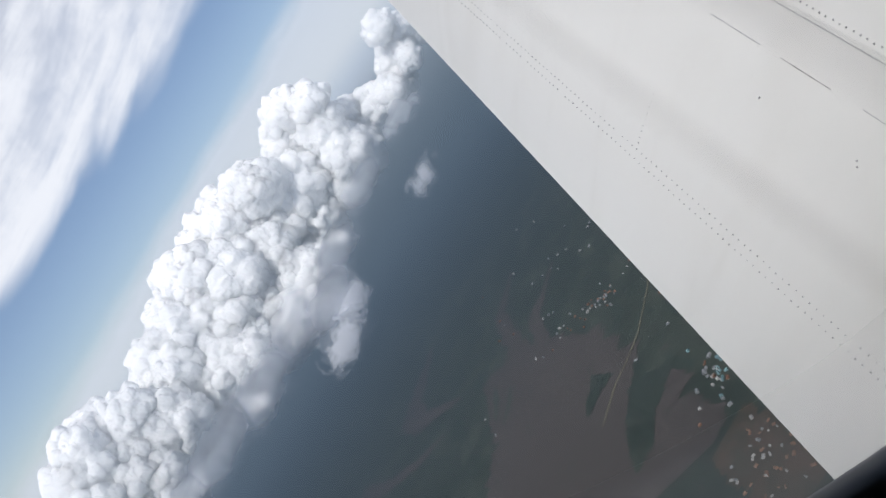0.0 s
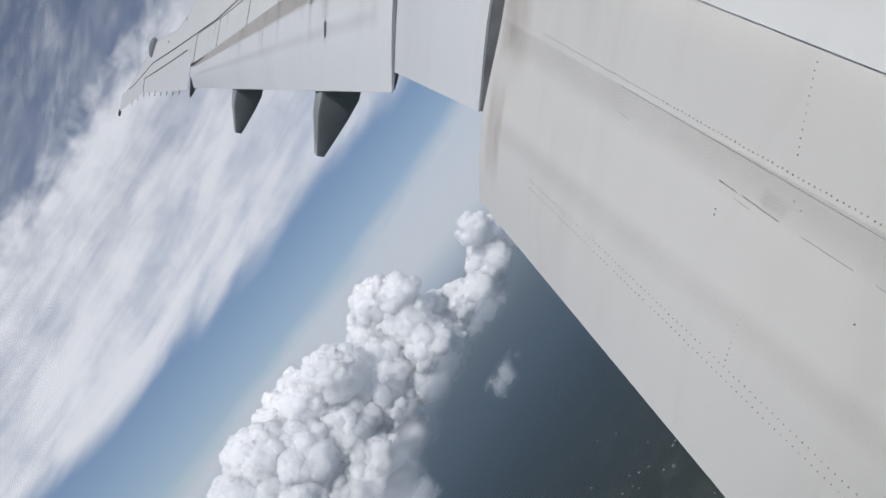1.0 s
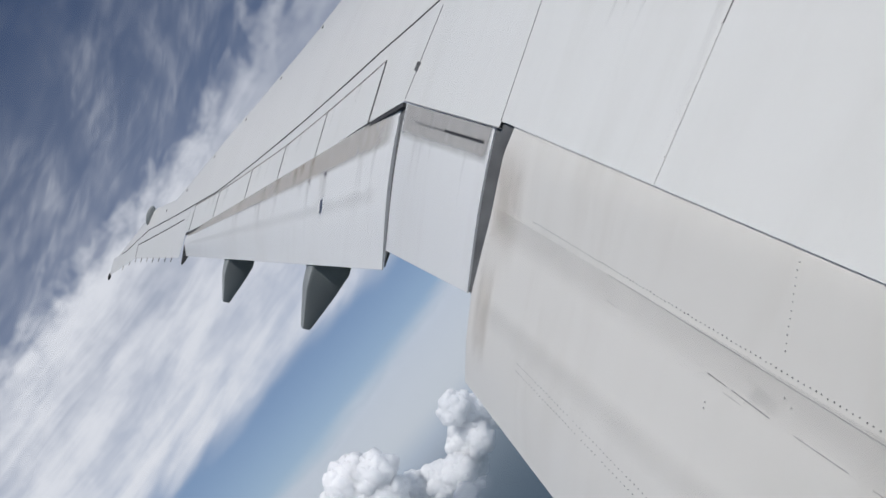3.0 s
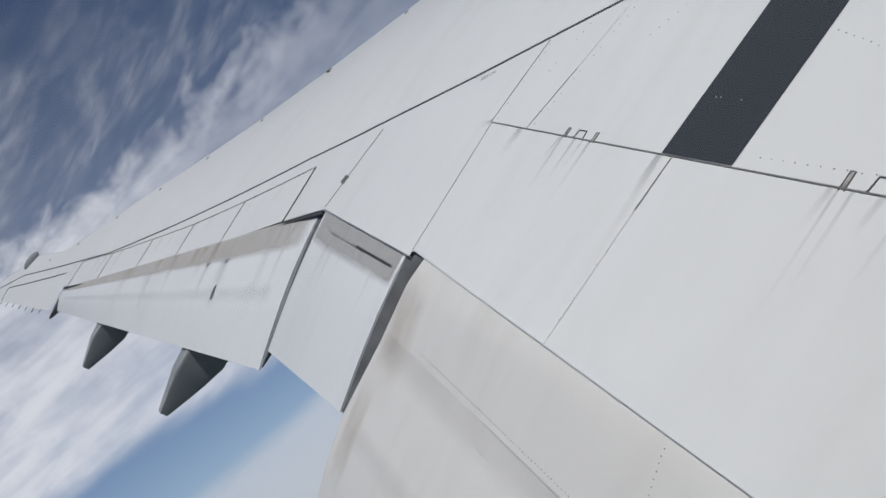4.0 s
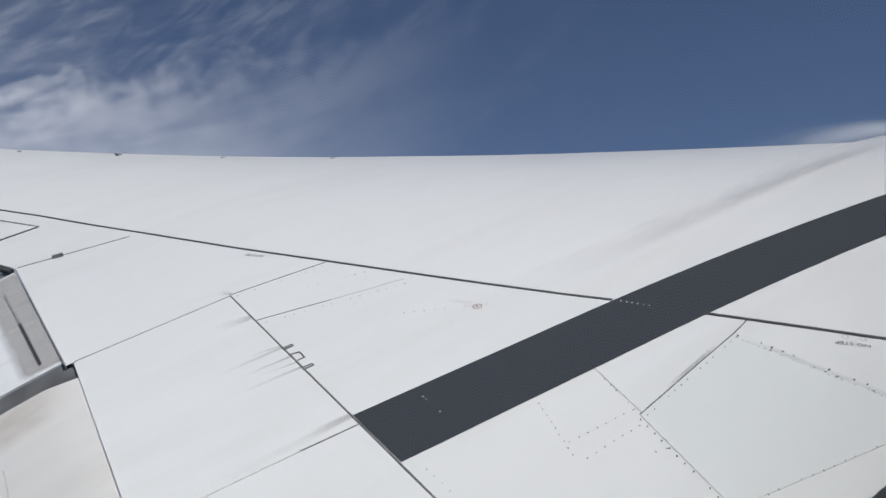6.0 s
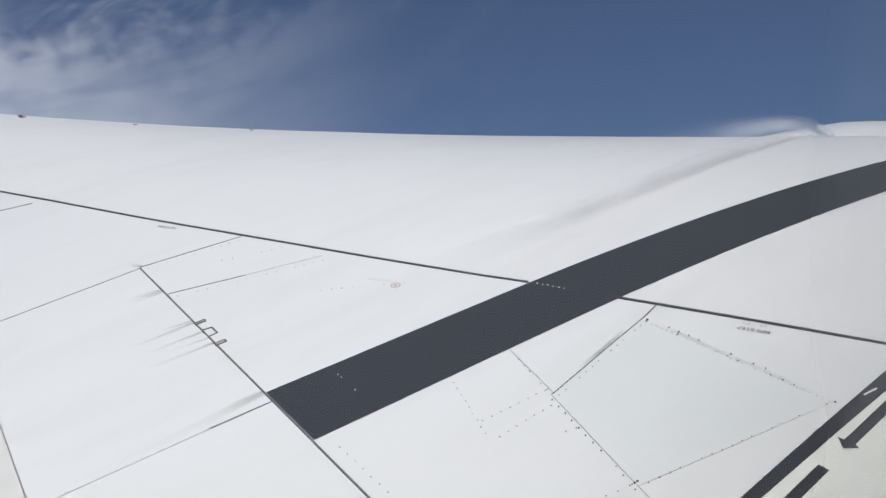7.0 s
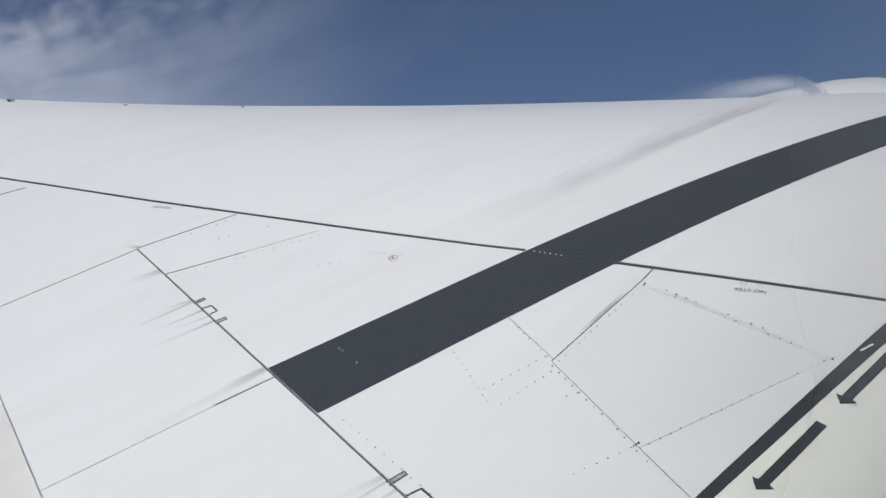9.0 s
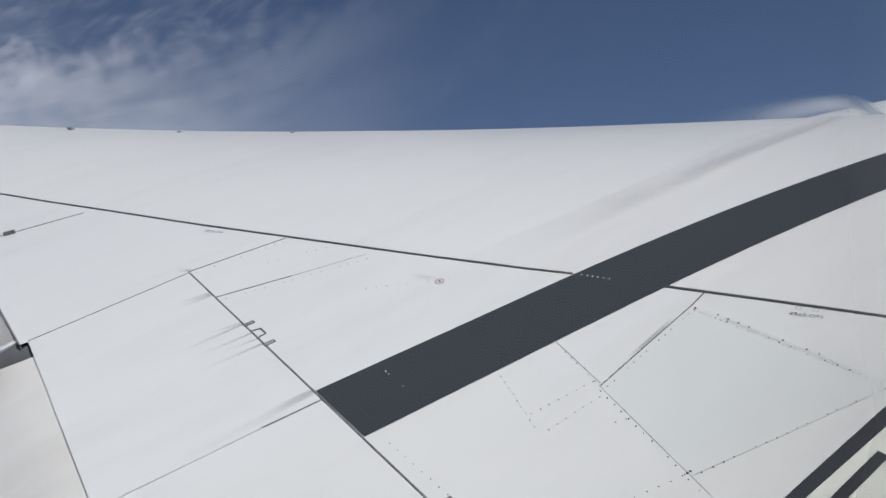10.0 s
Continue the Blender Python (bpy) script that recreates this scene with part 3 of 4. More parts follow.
cloud([(-142.4, -0.3, 1.7), (-144.2, 0.0, 1.8), (-143.2, -2.4, 2.2), (-146.0, -0.4, 1.6), (-142.8, -5.2, 2.2), (-145.2, -2.6, 2.0), (-148, -3.5, 2.4), (-150, -1.5, 2.2), (-141.0, -1.4, 1.9), (-144.0, -6.8, 2.2), (-147.0, -6.0, 2.4)], 4036, "low white cumulus at the bank's end")


def shred(name, size, ragged, lo, hi, most):
    n = Nodes(name)
    uv = n.add("ShaderNodeTexCoord").outputs["UV"]
    mid = n.add("ShaderNodeVectorMath", {0: uv, 1: (0.5, 0.5, 0)}, operation="DISTANCE").outputs["Value"]
    fluff = n.noise(n.coord((size, size, size)), 1.0, 9, 0.62, 0.4)
    reach = n.math("ADD", mid, n.math("MULTIPLY", n.math("SUBTRACT", fluff, 0.5), ragged))
    a = n.math("MULTIPLY", n.span(reach, lo, hi, most, 0.0), n.span(mid, 0.40, 0.49, 1.0, 0.0))
    mist = n.add("ShaderNodeAddShader", {0: n.add("ShaderNodeBsdfDiffuse", {"Color": (0.50, 0.51, 0.54, 1)}).outputs[0], 1: n.add("ShaderNodeBsdfTranslucent", {"Color": (0.4, 0.41, 0.44, 1)}).outputs[0]}).outputs[0]
    return n.done(n.clear(a, mist))


WISP = shred("cloud_wisp", 0.011, 0.85, 0.02, 0.36, 0.62)
MIST = shred("cloud_mist", 0.006, 0.50, 0.02, 0.44, 0.55)


def wisp(az, el, w, h, dist, lean, label, mat=WISP):
    """A thin shred of cloud: a bulged veil with ragged, faded edges."""
    e = Vector((math.sin(radians(az)) * math.cos(radians(el)), math.cos(radians(az)) * math.cos(radians(el)), math.sin(radians(el))))
    side = e.cross(Vector((0, 0, 1))).normalized()
    up = side.cross(e)
    side, up = side * math.cos(lean) + up * math.sin(lean), up * math.cos(lean) - side * math.sin(lean)
    c = e * dist + Vector((0, 0, ALT))
    v, uv = [], []
    for i in range(17):
        for j in range(17):
            p, q = i / 16 - 0.5, j / 16 - 0.5
            sag = 1 - 4 * min(0.25, p * p + q * q)
            v.append(c + side * p * 2 * dist * radians(w) + up * q * 2 * dist * radians(h) - e * sag * dist * radians(h) * 0.8)
            uv.append((i / 16, j / 16))
    return tagged(mesh_object("cloud_wisp", v, grid_faces(16, 16), mat, smooth=True, uvs=uv), label, "cloud", group="cloud wisps")


wisp(-116.4, -9.0, 2.66, 1.54, 3622, 0.2, "small thin cloud wisp over the plain")
wisp(-129.2, -10.8, 4.48, 2.66, 3622, 0.35, "soft greyish cloud shred below the bank")
wisp(-127.0, -9.6, 3.36, 2.52, 3657, 0.1, "soft greyish cloud shred below the bank")
for az, el, w, h, d in ((-124.6, -6.8, 4.4, 2.3, 3750), (-130.4, -7.2, 5.2, 3.0, 3726), (-135.0, -7.6, 5.4, 2.9, 3692), (-140.0, -7.4, 5.6, 2.7, 3657), (-145.5, -7.6, 5.6, 2.8, 3640), (-119.4, -5.6, 3.8, 1.9, 3795), (-127.4, -8.4, 4.6, 2.4, 3640)):
    wisp(az, el, w, h, d, 0.12, "grey misty cloud base fading out", MIST)
wisp(-113.8, -5.2, 3.92, 1.82, 3898, 0.1, "grey misty cloud base fading out")

# ---- the wing ----
wing = thing("airliner_wing", "white painted airliner wing with dark walkway and lowered flaps", "aircraft wing", AC)

NU, NV = 150, 40
verts = []
for i in range(NU + 1):
    x = 1.1 - 19.25 * i / NU
    ys, yn = spar(x), nose(x)
    for j in range(NV + 1):
        y = ys + (yn - ys) * (j / NV)
        verts.append((x, y, skin(x, y)))
    r = 0.10 + 0.10 * min(1, max(0, (x + 18.1) / 8))
    z0 = skin(x, yn)
    for j in range(1, 9):
        a = radians(20 * j)
        verts.append((x, yn + r * math.sin(a), z0 - r * (1 - math.cos(a))))
mesh_object("forward_skin", verts, grid_faces(NU, NV + 8), WHITE, wing, "glossy white forward wing skin", True)
low = []
for i in range(NU + 1):
    x = 1.1 - 19.25 * i / NU
    yn = nose(x)
    yr = spar(x) - (1.6 if x > -6.6 else 0.5 if x > -13 else 0.25)
    thin = min(1.0, max(0.06, (x + 18.1) / 9))
    z0 = skin(x, yn) - 0.3 * thin
    for j in range(7):
        u = j / 6
        y = yn + (yr - yn) * u
        low.append((x, y, z0 + (skin(x, yr) - 0.28 * thin - z0) * u - 0.35 * math.sin(math.pi * u) * thin))
mesh_object("lower_skin", low, grid_faces(NU, 6, flip=True), PANEL, wing, "white lower wing skin", True)


def skin_panel(name, x0, x1, rear, label, mat=PANEL, n=(14, 12), off=0.0):
    v, uv = [], []
    for i in range(n[0] + 1):
        x = x0 + (x1 - x0) * i / n[0]
        ya, yb = rear(x), spar(x)
        for j in range(n[1] + 1):
            y = ya + (yb - ya) * j / n[1]
            v.append((x, y, skin(x, y) + off))
    return mesh_object(name, v, grid_faces(*n), mat, wing, label, True)


hinge = lambda x: 1.172 - 0.0155 * (x + 2.6)
skin_panel("root_panel", 1.1, -1.10, lambda x: 0.02, "pale fixed panel at the wing root", PANEL)
skin_panel("fixed_panel", -1.10, -4.79, hinge, "white fixed panel ahead of the spoilers", PANEL, (24, 14))
skin_panel("fixed_panel", -4.79, -6.62, lambda x: 0.13, "white fixed panel ahead of the flaperon", PANEL)
skin_panel("fixed_panel", -6.62, -13.38, rear_outer, "white outer fixed panel", PANEL, (40, 8))
rear_tip = line([(-18.22, -5.34), (-16.42, -4.34), (-13.38, -3.37)])
skin_panel("aileron_panel", -13.38, -18.14, rear_tip, "white outboard aileron panel", PANEL, (24, 6))

# spoilers ahead of the inboard flap
te = line([(-4.79, 0.178), (-3.09, 0.068), (-1.10, -0.06)])


def spoiler(x0, x1, f0, f1, r0, r1, label, n=(12, 8), name="spoiler", thick=0.006):
    return sheet(name, ((x0, r0), (x1, r1), (x1, f1), (x0, f0)), PANEL, wing, label, 0.0, thick, n)


for outer, inner, label in (((-4.788, -4.794), (-2.990, -3.0905), "white inboard spoiler panel"), ((-2.989, -3.0895), (-1.10, -1.10), "white inboard spoiler panel beside the root")):
    quad = ((outer[1], te(outer[1])), (inner[1], te(inner[1])), (inner[0], hinge(inner[0]) - 0.006), (outer[0], hinge(outer[0]) - 0.006))
    sheet("spoiler", quad, PANEL, wing, label, 0.0, 0.006, (12, 8))
osp = [(-7.35, 0.435, -0.171), (-8.615, -0.22, -0.74), (-9.733, -0.793, -1.263), (-10.859, -1.32, -1.79), (-12.115, -1.92, -2.37), (-13.22, -2.42, -2.87)]
for (xa, fa, ra), (xb, fb, rb) in zip(osp, osp[1:]):
    spoiler(xa - 0.006, xb + 0.006, fa, fb, ra, rb, "white outboard spoiler panel with soot streaks", (10, 5), thick=0.03).location.z = 0.006

# seams
strip("spar_seam", [(x, spar(x)) for x in np.linspace(1.0, -2.44, 12)], 0.024, SEAL, wing, "dark sealant line")
strip("spar_seam", [(x, spar(x)) for x in np.linspace(-2.88, -17.6, 60)], 0.020, SEAL, wing, "dark sealant line")
strip("hinge_seam", [(-4.79, hinge(-4.79)), (-1.10, hinge(-1.1))], 0.008, RIVET, wing, "dark hinge gap")
strip("panel_seam", [(-4.79, hinge(-4.79)), (-4.795, 0.18)], 0.006, RIVET_M, wing)
strip("panel_seam", [(-4.803, hinge(-4.8)), (-4.70, 1.88)], 0.007, THIN, wing)
strip("panel_seam", [(-4.349, hinge(-4.35)), (-4.20, 1.66)], 0.006, THIN, wing)
strip("panel_seam", [(-4.20, 1.66), (-4.06, 2.13)], 0.007, FAINT, wing)
strip("panel_seam", [(-2.990, hinge(-3.0)), (-3.024, 0.864)], 0.007, RIVET, wing)
strip("panel_seam", [(-3.024, 0.864), (-3.092, 0.07)], 0.005, FAINT, wing)
strip("panel_seam", [(-6.44, 0.98), (-6.62, 0.15)], 0.012, THIN, wing)
strip("panel_seam", [(-2.21, 3.15), (-2.18, 3.0), (-2.078, 2.18)], 0.006, SEAL, wing)
strip("panel_seam", [(-2.078, 2.18), (-1.436, 2.014), (-1.1, 1.93)], 0.004, FAINT, wing)
strip("panel_seam", [(-1.436, 2.014), (-1.30, 2.51), (-1.15, 3.09)], 0.004, FAINT, wing)
strip("panel_seam", [(-2.48, 2.29), (-2.09, 2.2)], 0.005, FAINT, wing)
strip("panel_seam", [(x, f + 0.008) for x, f, _ in osp], 0.013, SCUFF, wing, off=0.012)
for x, f_, r_ in osp:
    strip("panel_seam", [(x, f_), (x + 0.02, r_)], 0.009, RIVET, wing, off=0.012)
strip("panel_seam", [(-13.72, -2.79), (-16.49, -4.07)], 0.02, SEAL, wing)
strip("panel_seam", [(-16.49, -4.07), (-16.42, -4.32)], 0.03, SEAL, wing)

ACCESS = paint("access_paint", (0.640, 0.665, 0.645), (0.590, 0.610, 0.585), 0.4)
sheet("access_panel", ((-1.436, 2.014), (-1.15, 3.07), (-2.18, 3.0), (-2.078, 2.18)), ACCESS, wing, "pale grey-green riveted access panel", 0.002, 0.0, (10, 10))

# the dark walkway that runs to the wing's leading edge
edge_a = lambda y: -3.074 + 0.124 * (y - 1.18)
edge_b = lambda y: -2.61 + 0.113 * (y - 1.17)
sheet("walkway", ((edge_a(1.186), 1.186), (edge_b(1.180), 1.180), (edge_b(7.5), 7.5), (edge_a(7.3), 7.3)), WALKWAY, wing, "dark grey non-slip walkway strip", 0.0025, 0.0, (4, 60))
rivets("rivet_row", [((-2.83, 2.845), (-2.68, 2.915))], plain("rivet_white", (0.7, 0.7, 0.7), 0.5, 0.1), wing, 0.03, 0.006, lambda x, y: skin(x, y) + 0.004)

# the marked root walkway
sheet("root_strip", ((-1.152, -0.2), (-1.137, -0.2), (-0.946, 6.4), (-1.068, 6.4)), DECAL, wing, "dark stripe along the wing root", 0.002, 0.0, (2, 40))
sheet("root_walkway", ((-1.136, -0.2), (1.0, -0.2), (1.0, 6.4), (-0.945, 6.4)), ROOT, wing, "pale cream walkway beside the fuselage", 0.0015, 0.0, (4, 40))
for y0 in (0.82, 1.48, 2.14, 2.80, 3.46, 4.12):
    xa, xb, xm = -1.030, -0.936, -0.983
    decal("arrow", [(xm, y0), (xb, y0 + 0.05), (xm + 0.024, y0 + 0.058), (xm + 0.025, y0 + 0.50), (xm - 0.022, y0 + 0.50), (xm - 0.022, y0 + 0.054), (xa, y0 + 0.05)][::-1], DECAL, wing, "dark arrow pointing aft", 0.003)

# hinge slots with soot
def slots(x0, x1, tall):
    """Two narrow slots with a stepped block between them, cut in ahead of the hinge gap."""
    w = x1 - x0
    for cx in (x0 + 0.012, x1 - 0.012):
        h = hinge(cx)
        strip("hinge_slot", [(cx - 0.014, h - 0.012), (cx - 0.006, h + tall), (cx + 0.016, h + tall), (cx + 0.012, h - 0.012)], 0.006, SEAL, wing)
        sheet("slot_floor", ((cx - 0.012, h), (cx + 0.012, h), (cx + 0.014, h + tall), (cx - 0.004, h + tall)), SCUFF, wing, "", 0.0015, 0.0, (1, 2))
    h = hinge(x0 + 0.5 * w)
    strip("hinge_block", [(x0 + 0.30 * w, h - 0.003), (x0 + 0.345 * w, h + 0.010), (x0 + 0.385 * w, h + tall * 0.95), (x0 + 0.63 * w, h + tall * 0.92), (x0 + 0.63 * w, h + 0.012), (x0 + 0.66 * w, h - 0.006)], 0.008, SEAL, wing)


def streak(x, y, dx, dy, w, mat=STREAK, z=None, off=0.006, parent=None, name="soot_streak"):
    L = math.hypot(dx, dy)
    nx, ny = -dy / L * w / 2, dx / L * w / 2
    return sheet(name, ((x - nx, y - ny), (x + nx, y + ny), (x + nx * 1.5 + dx, y + ny * 1.5 + dy), (x - nx * 1.5 + dx, y - ny * 1.5 + dy)), mat, parent or wing, "", off, 0.0, (2, 6), z)


slots(-3.925, -3.630, 0.056)
slots(-2.050, -1.712, 0.078)
for x, reach, w in ((-3.945, 0.20, 0.028), (-3.925, 0.42, 0.035), (-3.80, 0.36, 0.028), (-3.72, 0.22, 0.02), (-3.655, 0.40, 0.035)):
    streak(x, hinge(x) - 0.005, random.uniform(-0.05, -0.02), -reach, w)
for x, reach, w in ((-2.08, 0.24, 0.05), (-2.05, 0.60, 0.022), (-1.985, 0.5, 0.025), (-1.86, 0.20, 0.04), (-1.75, 0.42, 0.022), (-1.73, 0.16, 0.05), (-1.53, 0.30, 0.03)):
    streak(x, hinge(x) - 0.005, random.uniform(-0.06, -0.02), -reach, w, THIN_SOOT)
streak(-4.40, hinge(-4.4), -0.04, -0.24, 0.09)
streak(-4.80, hinge(-4.8) + 0.01, -0.10, -0.06, 0.05)
streak(-3.07, hinge(-3.07), -0.03, -1.05, 0.07, SOOT)
streak(-3.075, hinge(-3.07), -0.03, -0.26, 0.06)
for xa, fa, ra in osp:
    for _ in range(2):
        u = random.uniform(0.1, 1.1)
        streak(xa - u, fa - 0.48 * u - 0.02, 0.0, -random.uniform(0.25, 0.42), random.uniform(0.06, 0.14), SOOT, off=0.016)

# rivets
up2 = lambda x, y: skin(x, y) + 0.002
rivets("rivet_row", [((-2.15, 2.98), (-2.05, 2.20)), ((-2.05, 2.155), (-1.46, 2.005)), ((-1.42, 2.06), (-1.17, 3.02))], RIVET, wing, 0.055, 0.0042, up2, skip=0.12)
rivets("rivet_row", [((-2.13, 2.985), (-1.17, 3.055)), ((-2.09, 3.015), (-1.5, 3.06))], SEAL, wing, 0.055, 0.0055, up2, skip=0.66)
rivets("rivet_row", [((-2.14, 2.975), (-1.17, 3.045))], RIVET_F, wing, 0.03, 0.004, up2, skip=0.3)
rivets("rivet_row", [((-2.154, 2.998), (-2.152, 2.996)), ((-1.152, 3.06), (-1.150, 3.06)), ((-1.456, 2.019), (-1.452, 2.03))], SEAL, wing, 0.1, 0.007, up2)
sheet("soot_patch", ((-2.15, 3.02), (-1.17, 3.085), (-1.17, 3.035), (-2.14, 2.97)), SMUDGE, wing, "", 0.004, 0.0, (10, 2))
sheet("soot_patch", ((-2.195, 2.88), (-2.158, 2.88), (-2.098, 2.40), (-2.130, 2.39)), SOOT_P, wing, "", 0.004, 0.0, (4, 8))
rivets("rivet_row", [((-2.476, 1.904), (-2.098, 1.771)), ((-2.172, 1.82), (-2.126, 2.183)), ((-2.04, 1.804), (-2.029, 2.122)), ((-2.383, 2.26), (-2.12, 2.19)), ((-1.863, 2.042), (-1.841, 2.092)), ((-1.43, 1.99), (-1.305, 1.956)), ((-1.46, 1.99), (-1.55, 1.66))], RIVET_M, wing, 0.05, 0.0044, skip=0.15)
rivets("rivet_row", [((-4.28, 1.24), (-4.0, 2.1)), ((-4.75, 1.24), (-4.66, 1.84)), ((-2.55, 1.24), (-1.2, 1.24)), ((-3.03, 0.86), (-3.09, 0.15)), ((-4.55, 1.45), (-4.35, 2.0)), ((-3.7, 1.9), (-3.4, 2.3))], RIVET_F, wing, 0.06, 0.005, skip=0.3)

# small decals
text = bpy.data.curves.new("stencil", "FONT")
text.body, text.size, text.align_x, text.align_y = "NO STEP", 0.041, "CENTER", "CENTER"
text.materials.append(DECAL)
far_text = text.copy()
far_stencil = new("stencil", far_text)
far_stencil.parent = wing
far_stencil.location = (-5.230, 1.572, skin(-5.230, 1.572) + 0.002)
far_stencil.rotation_euler = (0, 0, math.atan2(-0.074, -0.14))
tagged(far_stencil, label="small dark stencilled words NO STEP")
WHITE_DOT = plain("white_fleck", (0.72, 0.72, 0.70), 0.6, 0.1)
for x, y in ((-2.936, 1.524), (-2.907, 1.522), (-2.774, 1.517)):
    rivets("paint_fleck", [((x, y), (x + 0.001, y))], WHITE_DOT, wing, 0.1, 0.0038, lambda a, b: skin(a, b) + 0.003)
decal("worn_spot", [(-1.094, 3.20), (-1.084, 3.20), (-1.066, 3.285), (-1.076, 3.29)], WHITE_DOT, wing, "bare worn spot in the dark stripe", 0.0035)
stencil = new("stencil", text)
stencil.parent = wing
stencil.location = (-1.715, 3.310, skin(-1.715, 3.310) + 0.0025)
stencil.rotation_euler = (0, 0, math.atan2(-0.082, -0.151))
tagged(stencil, label="dark stencilled words NO STEP")
for row in range(2):
    for k in range(7):
        u = 0.018 * k + 0.006 * row
        x, y = -3.600 + 0.013 * row + 0.91 * u, 2.175 + 0.026 * row + 0.41 * u
        decal("stencil_bar", [(x, y), (x + 0.0118, y + 0.0053), (x + 0.0100, y + 0.0093), (x - 0.0018, y + 0.0040)], RIVET_F, wing, "", 0.002)
for x, y in ((-7.5, 0.46),):
    decal("stencil_bar", [(x, y), (x + 0.13, y + 0.065), (x + 0.125, y + 0.075), (x - 0.005, y + 0.01)], FAINT, wing, "", 0.005)


def ring(name, cx, cy, ro, ri, mat, label):
    """A flat printed ring on the skin."""
    m = 20
    v, f = [], []
    for k in range(m):
        a = 2 * math.pi * k / m
        for r in (ro, ri):
            x, y = cx + r * math.cos(a), cy + r * math.sin(a)
            v.append((x, y, skin(x, y) + 0.002))
        b = (k + 1) % m
        f.append((2 * k, 2 * b, 2 * b + 1, 2 * k + 1))
    return mesh_object(name, v, f, mat, wing, label)


ring("round_marking", -3.418, 2.247, 0.029, 0.0245, RED, "small round red marking")
ring("round_marking", -3.418, 2.247, 0.008, 0.0, DECAL, "small dark dot")
for x, y in ((-1.775, 3.342), (-1.705, 3.382)):
    ring("faint_ring", x, y, 0.017, 0.013, RIVET_F, "faint printed ring")

# ---- the inboard flap ----
flap_te = lambda x: -1.645 - 0.385 * (x + 4.79) / 3.9


def flap_z(x, y):
    c = (0.3 - y) / (0.3 - flap_te(x))
    return float(np.interp(c, [0, 0.06, 0.165, 0.26, 0.38, 0.67, 0.85, 1.0], [-2.54, -2.508, -2.512, -2.552, -2.605, -2.70, -2.785, -2.885]))


FX0, FX1 = -4.78, 0.6
v = []
for i in range(41):
    for j in range(41):
        y = 0.3 + (flap_te(FX0 + (FX1 - FX0) * i / 40) - 0.3) * j / 40
        xe = float(np.interp(y, [-1.0, -0.45, 0.2], [FX0, -4.70, -4.60]))
        x = xe + (FX1 - xe) * i / 40
        v.append((x, y, flap_z(x, y)))
m = len(v)
v += [(x, y, w - 0.02 - 0.20 * math.sin(math.pi * min(1, max(0, (0.3 - y) / (0.3 - flap_te(x)))))) for x, y, w in v]
f = grid_faces(40, 40, flip=True) + grid_faces(40, 40, m)
rim = [i * 41 for i in range(41)] + [40 * 41 + j for j in range(1, 41)] + [i * 41 + 40 for i in range(39, -1, -1)] + [j for j in range(39, 0, -1)]
f += [(a, b, b + m, a + m)[::-1] for a, b in zip(rim, rim[1:] + rim[:1])]
flap = mesh_object("inboard_flap", v, f, FLAP, wing, "beige-white lowered inboard flap, soiled", True)
e = flap.modifiers.new("edges", "EDGE_SPLIT")
e.split_angle = radians(40)
rivets("rivet_row", [((-4.12, -0.35), (-0.2, -0.56))], RIVET_M, flap, 0.028, 0.0046, flap_z)
rivets("rivet_row", [((-4.01, -1.21), (-0.2, -1.50)), ((-4.01, -1.26), (-0.2, -1.55))], RIVET_M, flap, 0.034, 0.0043, flap_z, skip=0.05)
rivets("rivet_row", [((-2.15, -0.04), (-2.11, -0.38)), ((-2.13, -1.08), (-2.14, -1.32)), ((-0.9, -0.1), (-0.9, -0.4))], RIVET_F, flap, 0.03, 0.005, flap_z)
strip("flap_seam", [(-3.3, -0.432), (-0.2, -0.60)], 0.0035, RIVET_F, flap, z=flap_z)
for xa, ya, xb, yb, w, mat in ((-3.27, -0.56, -3.17, -0.566, 0.004, SCUFF), (-2.47, -0.620, -2.35, -0.630, 0.006, SCUFF), (-2.32, -0.632, -2.10, -0.653, 0.0055, RIVET_M), (-2.36, -0.66, -2.26, -0.668, 0.003, RIVET_F), (-1.974, -0.662, -1.72, -0.676, 0.0045, RIVET_F), (-1.62, -0.682, -1.392, -0.695, 0.0045, SCUFF), (-1.26, -0.702, -1.14, -0.71, 0.004, RIVET_F)):
    strip("scratch", [(xa, ya), (xb, yb)], w, mat, flap, z=flap_z, off=0.001)
rivets("rivet_row", [((-2.44, -0.74), (-2.44, -0.77)), ((-1.64, -0.849), (-1.639, -0.849)), ((-2.06, -0.55), (-2.02, -0.57)), ((-1.20, -0.86), (-1.19, -0.88))], RIVET_M, flap, 0.03, 0.0055, flap_z)
sheet("flap_stain_shade", ((-2.24, -0.54), (-2.04, -0.55), (-2.06, -0.66), (-2.24, -0.65)), SMUDGE, flap, "grey smudge", 0.005, 0.0, (3, 3), flap_z)
sheet("flap_stain_shade", ((-4.7, -0.36), (0.0, -0.57), (0.0, -0.78), (-4.7, -0.60)), FILM, flap, "", 0.004, 0.0, (30, 5), flap_z)
sheet("flap_stain_shade", ((-4.72, 0.12), (-4.25, 0.12), (-4.25, -0.75), (-4.72, -0.75)), BROWN, flap, "brown grease stain", 0.005, 0.0, (5, 8), flap_z)
sheet("flap_stain_shade", ((-4.72, -0.6), (-4.45, -0.6), (-4.45, -1.5), (-4.72, -1.5)), BROWN, flap, "", 0.005, 0.0, (5, 8), flap_z)
# the fold's shading across the flap, painted on
sheet("flap_stain_shade", ((-4.6, -0.92), (0.0, -1.10), (0.0, -1.32), (-4.6, -1.17)), FOLD, flap, "", 0.004, 0.0, (30, 5), flap_z)


